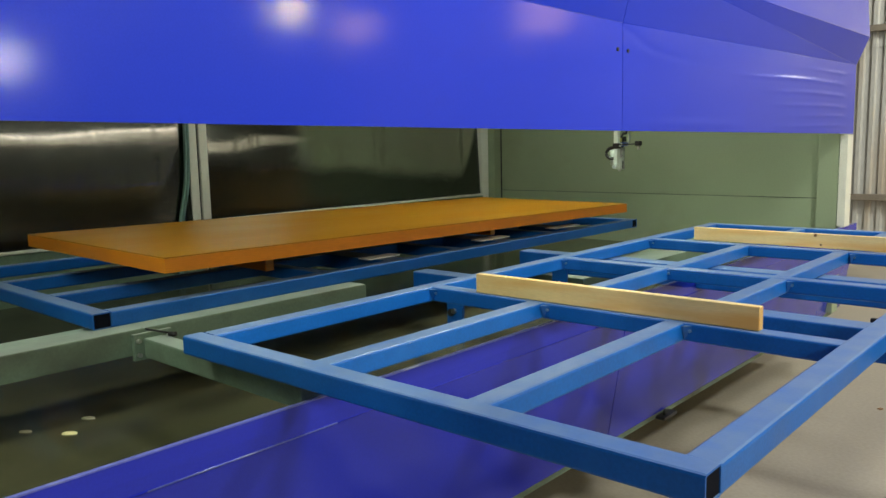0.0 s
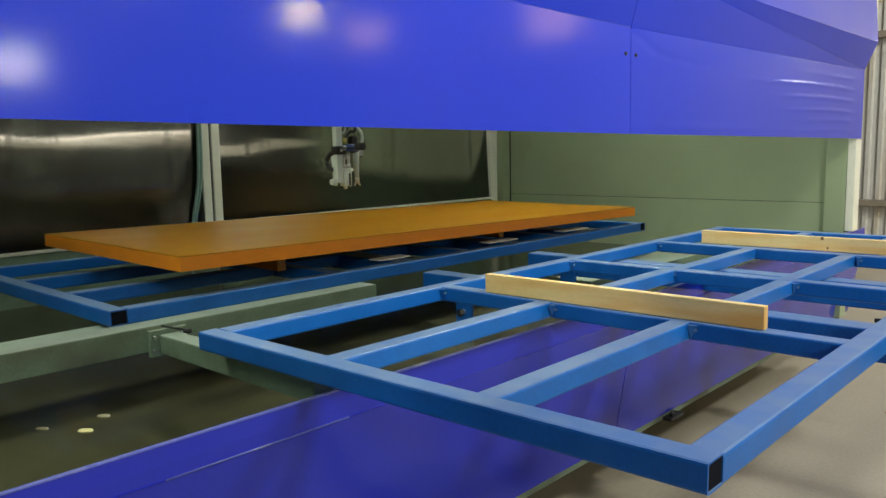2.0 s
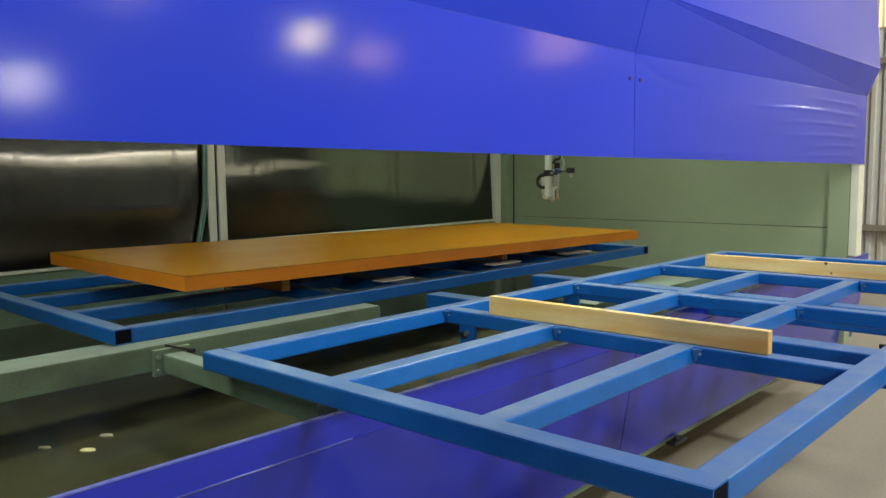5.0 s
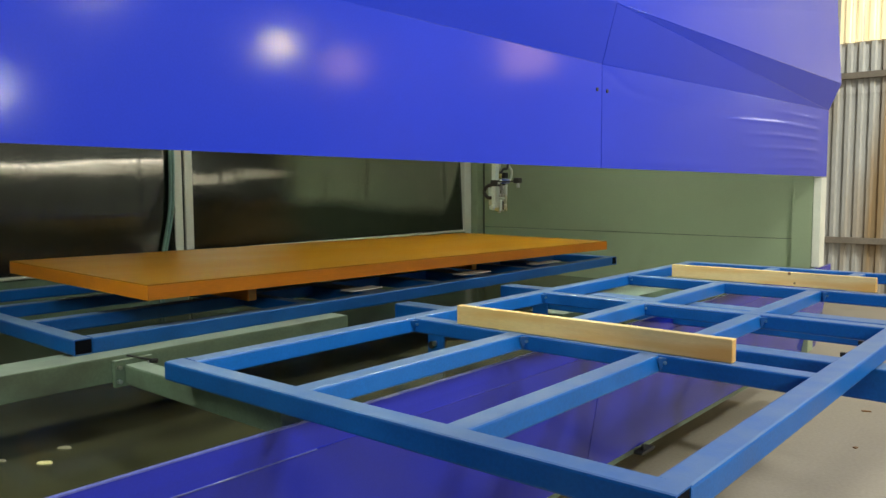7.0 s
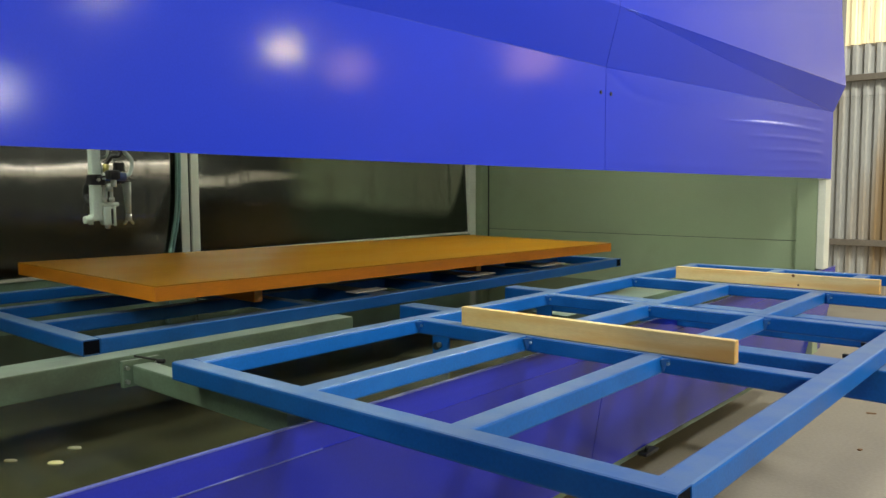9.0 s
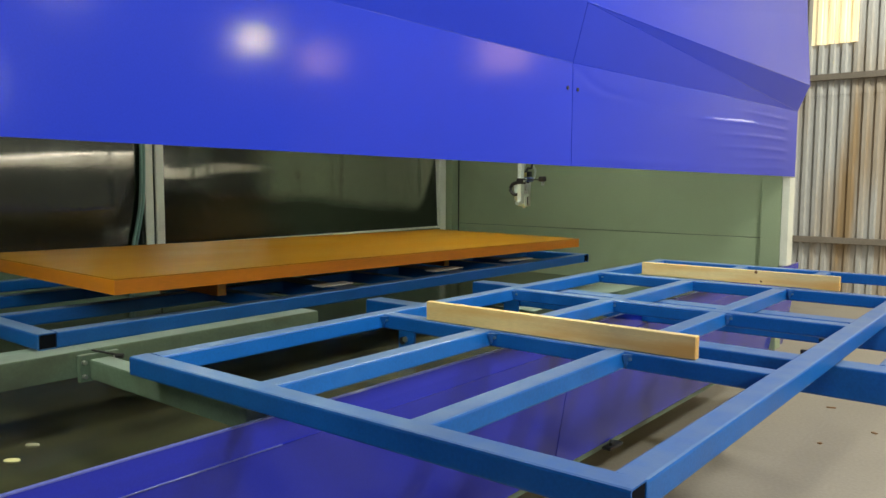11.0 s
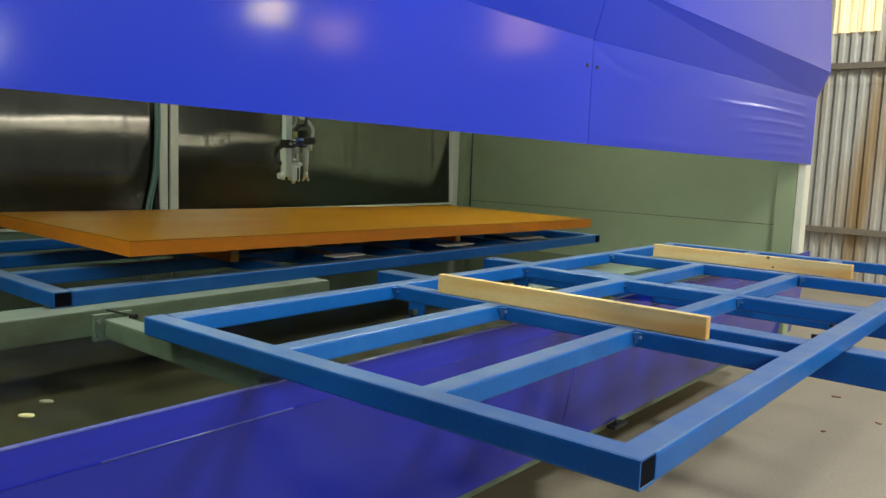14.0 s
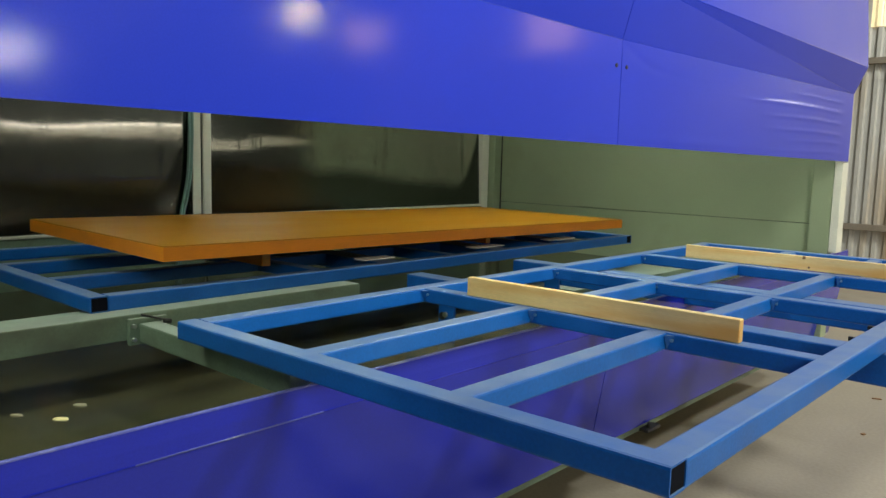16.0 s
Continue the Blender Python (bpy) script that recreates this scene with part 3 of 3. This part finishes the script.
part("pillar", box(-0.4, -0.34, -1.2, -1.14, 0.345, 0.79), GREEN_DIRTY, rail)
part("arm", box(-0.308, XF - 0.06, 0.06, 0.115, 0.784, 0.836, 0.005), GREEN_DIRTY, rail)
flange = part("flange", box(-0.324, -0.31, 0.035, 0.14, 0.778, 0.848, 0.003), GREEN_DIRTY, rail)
for y in (0.046, 0.128):
    for z in (0.794, 0.83):
        part("bolt", rod((-0.31, y, z), (-0.3, y, z), 0.006, 6), CHROME, flange, "steel bolt head")
pin = part("locking_pin", rod((-0.335, 0.07, 0.856), (-0.275, 0.12, 0.842), 0.0028), DARK, rail, "oily black pin")
part("pin_knob", rod((-0.28, 0.115, 0.84), (-0.265, 0.128, 0.84), 0.006), DARK, pin)
tagged(part("far_rail", box(-0.66, -0.2, 2.0, YE - 0.06, 0.6, 0.72, 0.004), GREEN_DIRTY), "grey-green steel ledge at the end of the pan", "ledge", kind="structure")

# ---- the two loading frames ----
T, TUBE_H = 0.9, 0.043


def loading_frame(at, length, rows, cols, label, lift=0.0):
    """A welded grid of blue square tube: full-width end tubes, side tubes between them, cross tubes and short bars."""
    fr = thing("loading_frame", label, "frame", at, group="loading frames")
    z0, z1 = -TUBE_H, 0
    for y in (0, length - 0.05):
        bm = hollow("x", 0, 1.2, y, y + 0.05, z0, z1)
        for v in bm.verts:
            v.co.z += lift * v.co.x / 1.2 * (y == 0)
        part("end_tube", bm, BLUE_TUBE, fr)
        # near-black plates put the shade inside the open tube ends into colour
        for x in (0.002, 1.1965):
            part("tube_plug", box(x, x + 0.002, y + 0.004, y + 0.046, z0 + 0.004 + lift * (x > 1) * (y == 0), z1 - 0.004 + lift * (x > 1) * (y == 0)), TUBE_SHADE, fr, "dark plate painted as the shade inside the tube")
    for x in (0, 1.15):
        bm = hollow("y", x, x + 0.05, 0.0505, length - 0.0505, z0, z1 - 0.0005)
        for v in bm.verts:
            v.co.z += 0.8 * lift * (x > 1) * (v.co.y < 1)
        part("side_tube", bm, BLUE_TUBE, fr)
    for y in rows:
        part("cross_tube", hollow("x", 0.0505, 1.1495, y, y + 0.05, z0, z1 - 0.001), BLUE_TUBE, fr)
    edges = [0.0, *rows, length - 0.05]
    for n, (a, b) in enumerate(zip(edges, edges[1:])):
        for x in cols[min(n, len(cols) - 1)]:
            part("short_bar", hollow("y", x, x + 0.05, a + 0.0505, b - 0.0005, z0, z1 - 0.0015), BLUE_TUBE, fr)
            for yy in (a + 0.0525, b - 0.0025):
                part("weld", rod((x + 0.01, yy, z1 - 0.012), (x + 0.04, yy, z1 - 0.012), 0.003, 6), BLUE_TUBE, fr)
    return fr


def corner_gussets(fr, rows, cols):
    """Small dark weld gussets under the tops in the inner corners, and two black clips on the outer tube."""
    for y in rows:
        for x in cols:
            bm = bmesh.new()
            p = [(x, y - 0.0008, -0.006), (x + 0.018, y - 0.0008, -0.006), (x, y - 0.0008, -0.04), (x, y - 0.018, -0.006)]
            a, b, c, d = [bm.verts.new(q) for q in p]
            for f in ((a, b, c), (a, d, b), (a, c, d), (b, d, c)):
                bm.faces.new(f)
            bmesh.ops.recalc_face_normals(bm, faces=bm.faces)
            gusset = part("gusset", bm, BLUE_TUBE, fr)
            part("rivet", rod((x + 0.012, y - 0.004, -0.018), (x + 0.012, y - 0.0005, -0.018), 0.004, 8), CHROME, gusset)
    for y in (1.03, 1.2):
        part("clip", box(1.138, 1.152, y, y + 0.01, -0.006, 0.004, 0.002), DARK, fr, "small black clip")


ROWS_Y = (0.768, 1.458, 2.125)
near_frame = loading_frame((0, 0, T), 2.86, ROWS_Y, ((0.388, 0.772), (0.4, 0.772), (0.412, 0.765), (0.412, 0.765)), "blue square-tube loading frame with two pine slats on it", 0.01)
corner_gussets(near_frame, ROWS_Y, (0.052, 0.441, 0.824))
loading_frame((-1.6, -0.025, T), 2.885, ROWS_Y, ((0.4, 0.785),), "blue square-tube frame carrying the orange door")


def carriage(at, spans, label, high=0.054):
    """The carriage under a frame: two cross bars that reach past it, an outer bar, hangers with bolts."""
    c = thing("carriage", label, "carriage", at, group="frame carriages")
    for y, w, x0, x1 in spans:
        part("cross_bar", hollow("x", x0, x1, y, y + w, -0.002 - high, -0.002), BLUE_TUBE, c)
    return c


c1 = carriage((0, 0, T - TUBE_H), ((1.135, 0.08, -0.385, 1.75), (1.79, 0.08, -0.385, 1.75)), "heavy blue steel carriage bars under the empty frame", 0.08)
part("outer_bar", hollow("y", 1.27, 1.35, 1.2155, 1.7895, -0.081, -0.002), BLUE_TUBE, c1)
for y in (1.12, 1.775):
    hanger = part("hanger", box(-0.21, -0.14, y, y + 0.012, -0.5, -0.03, 0.002), BLUE_TUBE, c1, "blue hanger plate")
    part("bolt", rod((-0.175, y - 0.008, -0.12), (-0.175, y, -0.12), 0.01, 6), CHROME, hanger)
    part("bolt", rod((-0.19, y - 0.006, -0.127), (-0.19, y, -0.127), 0.014, 8), DARK, hanger)
    part("foot_plate", box(-0.24, -0.11, y - 0.03, y + 0.06, -0.512, -0.5), BLUE_TUBE, c1)
c2 = carriage((-1.6, 0, T), ((1.06, 0.1, -0.02, 1.145), (1.73, 0.1, -0.02, 1.145), (2.3, 0.1, -0.02, 1.145)), "blue steel carriage bars under the loaded frame")
# three small white patches lying on the carriage bars
for k, (x, y, w) in enumerate(((1.005, 1.03, 0.16), (1.005, 1.68, 0.2), (1.01, 2.24, 0.22))):
    pad = part("packing_pad", box(x, x + 0.06, 0, w, 0, 0.004, 0.001), WHITE_PATCH, None, "", pose(-1.57, y, T - 0.0015))
    tagged(pad, "small white flat patch on the carriage bar", "pad", group="card pads")


def slat(name, length, m, label, knots=(), mat=PINE):
    """A planed batten with dark end grain and its knots."""
    s = part(name, box(0, length, 0, 0.022, 0, 0.0525, 0.002), mat, None, "", m)
    for x in (-0.0006, length - 0.0004):
        part("end_grain", box(x, x + 0.001, 0.002, 0.02, 0.002, 0.0505), END_GRAIN, s, "darker sawn end grain")
    for x, z, w in knots:
        part("knot", rod((x, -0.0004, z), (x, 0.004, z), w, 14), KNOT, s, "dark brown knot")
    return tagged(s, label, "slat", group="pine slats")


slat("wooden_slat", 0.774, pose(0.209, 0.776, T, 0, 0, 0.4), "pale planed pine slat on edge across the empty frame")
slat("wooden_slat", 0.764, pose(0.216, 2.184, T, 0, 0, -0.4), "pale pine slat with a knot across the empty frame", ((0.47, 0.047, 0.006), (0.49, 0.012, 0.004)))

DOOR_Z, DOOR_W, DOOR_L = 0.9745, 0.985, 2.572
DOOR = pose(-0.4163, 0.1884, DOOR_Z, -0.67, 0.4, -0.25)
door_slab = thing("door_slab", "freshly sprayed orange-brown wooden door slab lying flat", "door")
door_slab.matrix_basis = DOOR
part("core", box(-DOOR_W, 0, 0, DOOR_L, 0, 0.0415, 0.001), EDGE_WOOD, door_slab, "reddish stained edge")
part("top_face", box(-DOOR_W, 0, 0, DOOR_L, 0.0416, 0.0445, 0.0012), ORANGE_WOOD, door_slab)
for y, high in ((0.68, 0.069), (1.9, 0.055)):
    slat("wooden_slat", 0.81, pose(-1.42, y, T, 0, 0, -2).copy() @ Matrix.Diagonal((1, 1.6, high / 0.0525, 1)), "stained wooden slat under the orange door", (), EDGE_WOOD)

# ---- spray gun ----
gun = thing("spray_gun", "pale grey spray gun on a vertical axis with hoses", "spray gun", (-0.75, 3.3, 1.16))
part("axis_tube", box(-0.012, 0.012, -0.046, -0.018, 0.016, 1.0, 0.004), ALU, gun)
clamp = part("tube_clamp", box(-0.016, 0.016, -0.05, -0.008, 0.118, 0.148, 0.004), DARK, gun, "black tube clamp")
part("clamp_screw", rod((0.016, -0.03, 0.133), (0.022, -0.03, 0.133), 0.005, 8), CHROME, clamp)
part("side_knob", rod((0.0, -0.044, 0.02), (0.0, -0.066, 0.02), 0.011, 12), ALU, gun)
part("knob_stem", rod((0.004, -0.05, 0.006), (0.004, -0.05, 0.034), 0.007, 10), ALU, gun)
part("gun_body", box(-0.015, 0.015, -0.016, 0.012, 0.003, 0.056, 0.005), ALU, gun)
part("body_plate", box(0.0152, 0.019, 0.004, 0.01, 0.006, 0.05, 0.0015), DARK, gun, "dark side slot")
part("nozzle", rod((0, 0.0, -0.008), (0, 0.0, 0.006), 0.006, 12, 0.01), CHROME, gun)
part("needle_rod", rod((0.008, 0.018, 0.0), (0.008, 0.018, 0.06), 0.0042, 10), ALU, gun)
for y in (-0.01, 0.012):
    part("needle_tube", rod((0.006, y, 0.056), (0.006, y, 0.124), 0.0048, 10), CHROME, gun)
    part("union_nut", rod((0.006, y, 0.07), (0.006, y, 0.082), 0.009, 6), CHROME, gun)
part("collar", rod((0.006, -0.026, 0.062), (0.006, 0.03, 0.062), 0.0065, 10), ALU, gun)
part("fitting", rod((0.012, 0.004, 0.1), (0.012, 0.004, 0.122), 0.0095, 8), CHROME, gun)
part("blue_joint", rod((0.014, -0.008, 0.142), (0.014, 0.05, 0.142), 0.0125), BLUE_FITTING, gun, "blue push-in fitting")
part("joint_cap", rod((0.014, -0.018, 0.142), (0.014, -0.007, 0.142), 0.009), HOSE, gun, "pale fitting end")
part("valve", rod((0.006, -0.002, 0.155), (0.006, -0.002, 0.178), 0.008), BRASS, gun, "brass valve")
part("valve_block", box(-0.01, 0.014, 0.026, 0.052, 0.156, 0.184, 0.003), DARK, gun, "small black valve block")
side = part("side_tube", rod((-0.02, 0.074, 0.03), (-0.018, 0.07, 0.126), 0.0075, 14, 0.0125), HOSE, gun)
part("side_arm", rod((0.0, 0.03, 0.128), (-0.02, 0.074, 0.128), 0.006, 10), DARK, gun)
part("side_nozzle", rod((-0.02, 0.074, 0.012), (-0.02, 0.074, 0.032), 0.0095, 12, 0.0085), CHROME, gun)
for y in (0.06, 0.088):
    part("nozzle_prong", rod((-0.02, 0.074, 0.02), (-0.02, y, 0.002), 0.004, 8), CHROME, gun)
part("sensor_arm", rod((0.012, -0.03, 0.14), (0.13, -0.045, 0.142), 0.003), DARK, gun)
sensor = part("sensor_head", box(0.122, 0.154, -0.062, -0.03, 0.132, 0.158, 0.008), DARK, gun, "small black sensor head")
part("sensor_tip", rod((0.14, -0.045, 0.112), (0.14, -0.045, 0.132), 0.0075, 10), CHROME, sensor)
part("left_hook", sweep([(-0.012, -0.03, 0.128), (-0.05, -0.03, 0.118), (-0.066, -0.03, 0.09), (-0.046, -0.03, 0.066), (-0.012, -0.026, 0.064)], 0.0085), DARK, gun, "black bracket loop")
part("back_body", rod((-0.03, -0.008, 0.03), (-0.03, -0.008, 0.112), 0.02, 16, 0.024), ALU, gun)
part("air_hose", sweep([(0.014, 0.05, 0.142), (0.02, 0.064, 0.155), (0.024, 0.066, 0.19), (0.018, 0.04, 0.222), (0, 0.015, 0.25), (0, 0.01, 0.45)], 0.0055), HOSE, gun, "pale curved air hose")
part("paint_hose", sweep([(0.006, -0.002, 0.176), (0.014, 0.012, 0.2), (0.024, 0.036, 0.23), (0.01, 0.02, 0.5)], 0.006), DARK, gun, "black paint hose")
part("thin_hose", sweep([(-0.01, -0.004, 0.15), (-0.012, -0.01, 0.19), (-0.004, 0.012, 0.23), (-0.01, 0.0, 0.5)], 0.004), HOSE, gun, "thin pale hose")
U = Vector((0.75, 0.65, 0))
hose_bundle = thing("hose_bundle", "pale hoses sagging from the gantry to the spray gun", "hose", (-0.6, 3.0, 0.3))
for rows in (((0.01, 1.36), (-0.04, 1.345), (-0.1, 1.34), (-0.18, 1.365), (-0.26, 1.42), (-0.36, 1.62)), ((0.01, 1.375), (-0.05, 1.357), (-0.11, 1.355), (-0.19, 1.385), (-0.27, 1.45), (-0.36, 1.66)), ((-0.015, 1.3), (-0.06, 1.293), (-0.11, 1.295), (-0.18, 1.305), (-0.26, 1.34), (-0.36, 1.6))):
    hose = part("hose", sweep([U * d + Vector((0, 0, z)) for d, z in rows], 0.0055), HOSE, hose_bundle)
part("connector", rod(U * -0.13 + Vector((0, 0, 1.298)), U * -0.085 + Vector((0, 0, 1.294)), 0.011, 14), BLUE_FITTING, hose, "dark blue push-in connector")
gantry = part("gantry_beam", box(-0.65, -0.55, YS + 0.01, YE - 0.01, 2.168, 2.28, 0.005), ALU)
tagged(gantry, "grey alloy gantry beam under the booth ceiling", "beam")

# hoses beside the back post
for dy, mat in ((-0.016, TEAL_HOSE), (0.0, TEAL_HOSE)):
    h = part("hose", sweep([(XB + 0.045, 1.203 + dy, 2.3), (XB + 0.045, 1.2 + dy, 1.6), (XB + 0.045, 1.198 + dy, 1.35), (XB + 0.05, 1.182 + dy, 1.15), (XB + 0.05, 1.14 + dy, 0.95), (XB + 0.075, 1.11 + dy, 0.78), (XB + 0.075, 1.1 + dy, 0.62)], 0.0078), mat)
    tagged(h, "hose hanging beside the pale back post", "hose", group="hanging hoses")

for x, y, a, w in ((0.62, 3.9, 20, 0.05), (0.9, 3.55, -35, 0.03), (0.72, 3.2, 70, 0.022), (0.3, 4.4, 10, 0.03)):
    chip = part("wood_chip", box(-w / 2, w / 2, -0.008, 0.008, 0, 0.006, 0.002), KNOT, None, "", pose(x, y, 0, 0, 0, a))
    tagged(chip, "small brown wood chip on the concrete floor", "chip", group="floor chips")

# ---- lamps as things ----
def lamp_housing(at, r, glass, label):
    lamp = thing("high_bay_lamp", label, "lamp", at, group="hall lamps")
    part("shade", rod((0, 0, 0.06), (0, 0, 0.3), r * 1.05, 20, r * 0.3), ALU, lamp)
    part("glass", rod((0, 0, -0.8 * r), (0, 0, 0.055), 0.75 * r, 24, r), glass, lamp, "glowing lamp bowl")
    part("rod", rod((0, 0, 0.3), (0, 0, HZ - at[2]), 0.012, 8), ALU, lamp)


for p in BOOTH_LAMPS:
    tube = thing("tube_lamp", "lit fluorescent lamp tray under the booth ceiling", "lamp", (p[0], p[1], 0), group="booth lamps")
    part("housing", box(-0.21, 0.21, -0.67, 0.67, 2.365, 2.399, 0.004), ALU, tube)
for at, r, glass in (((8.7, 6.4, 3.4), 0.2, LAMP_GLASS), ((8.7, 7.7, 3.3), 0.34, DIM_GLASS), ((10.1, 2.85, 2.6), 0.3, WARM_LAMP), ((10.1, 4.3, 4.2), 0.22, LAMP_GLASS)):
    lamp_housing(at, r, glass, "lit high-bay lamp on a rod in the hall")
for p, aim, power, size in HALL_LAMPS:
    flood = thing("flood_lamp", "large unseen flood lamp hung from the hall roof", "lamp", group="hall lamps")
    flood.matrix_basis = look(p, aim)
    part("housing", box(-0.47, 0.47, -0.47, 0.47, 0.02, 0.14, 0.02), ALU, flood)
    part("rod", rod(look(p, aim).inverted() @ Vector((p[0], p[1], p[2] + 0.12)), look(p, aim).inverted() @ Vector((p[0], p[1], HZ)), 0.02), ALU, flood)


# ---- movement ----
GUN_Y = [
    (0.0, 3.03), (0.3, 2.93), (0.6, 2.54), (0.9, 2.21), (1.2, 1.84), (1.5, 1.51), (1.8, 1.15), (2.1, 0.86),
    (2.4, 0.49), (2.7, 0.18), (2.9, 0.06), (3.1, 0.05), (3.3, 0.27), (3.6, 0.61), (3.9, 0.95), (4.2, 1.31),
    (4.8, 2.02), (5.4, 2.70), (5.7, 2.99), (6.0, 3.09), (6.3, 2.90), (6.5, 2.67), (7.0, 2.07), (7.5, 1.53),
    (8.0, 0.91), (8.4, 0.46), (8.6, 0.24), (8.8, 0.11), (9.0, 0.15), (9.2, 0.38), (10.0, 1.30), (10.6, 2.00),
    (11.1, 2.65), (11.3, 2.91), (11.5, 3.16), (11.8, 3.37), (12.0, 3.41), (12.2, 3.26), (12.5, 2.79), (13.0, 2.14),
    (13.5, 1.56), (14.0, 0.91), (14.5, 0.26), (14.7, 0.135),
    (14.8, 0.13), (14.9, 0.118), (15.0, 0.105), (15.1, 0.075), (15.2, 0.04), (15.3, -0.03), (15.4, -0.1), (15.5, -0.15), (16.0, -0.43),
]


def motions():
    turn = {14.7: -3, 14.8: -30, 14.9: -60, 15.0: -85, 15.1: -108, 15.2: -145, 15.3: -172, 15.4: -180, 15.5: -180, 16.0: -180}
    lift = {14.5: -0.006, 14.7: -0.01, 14.8: -0.01, 14.9: -0.006, 15.1: 0.005, 15.2: 0.01, 15.3: 0.018, 15.4: 0.018, 15.5: 0.018, 16.0: 0.018}
    # the hoses stay gathered up behind the skirt until the gun turns and lets them sag
    sag = {14.7: 0.14, 14.8: 0.03, 14.9: 0.005}
    walk(hose_bundle, [(t, pose(-0.6, y, sag.get(t, 0.3 if t < 14.7 else 0.0), 0, 0, 0)) for t, y in GUN_Y])
    # the discs painted as lamp glare shift a hand's width at most on the water
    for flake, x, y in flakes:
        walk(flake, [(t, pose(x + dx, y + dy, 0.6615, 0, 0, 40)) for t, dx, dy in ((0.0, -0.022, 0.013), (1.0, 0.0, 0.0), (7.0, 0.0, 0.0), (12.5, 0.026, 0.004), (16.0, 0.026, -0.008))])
    walk(gun, [(t, pose(-0.6, y, 1.186 - 0.011 * y + lift.get(t, 0), 0, 0, turn.get(t, 0))) for t, y in GUN_Y])


motions()
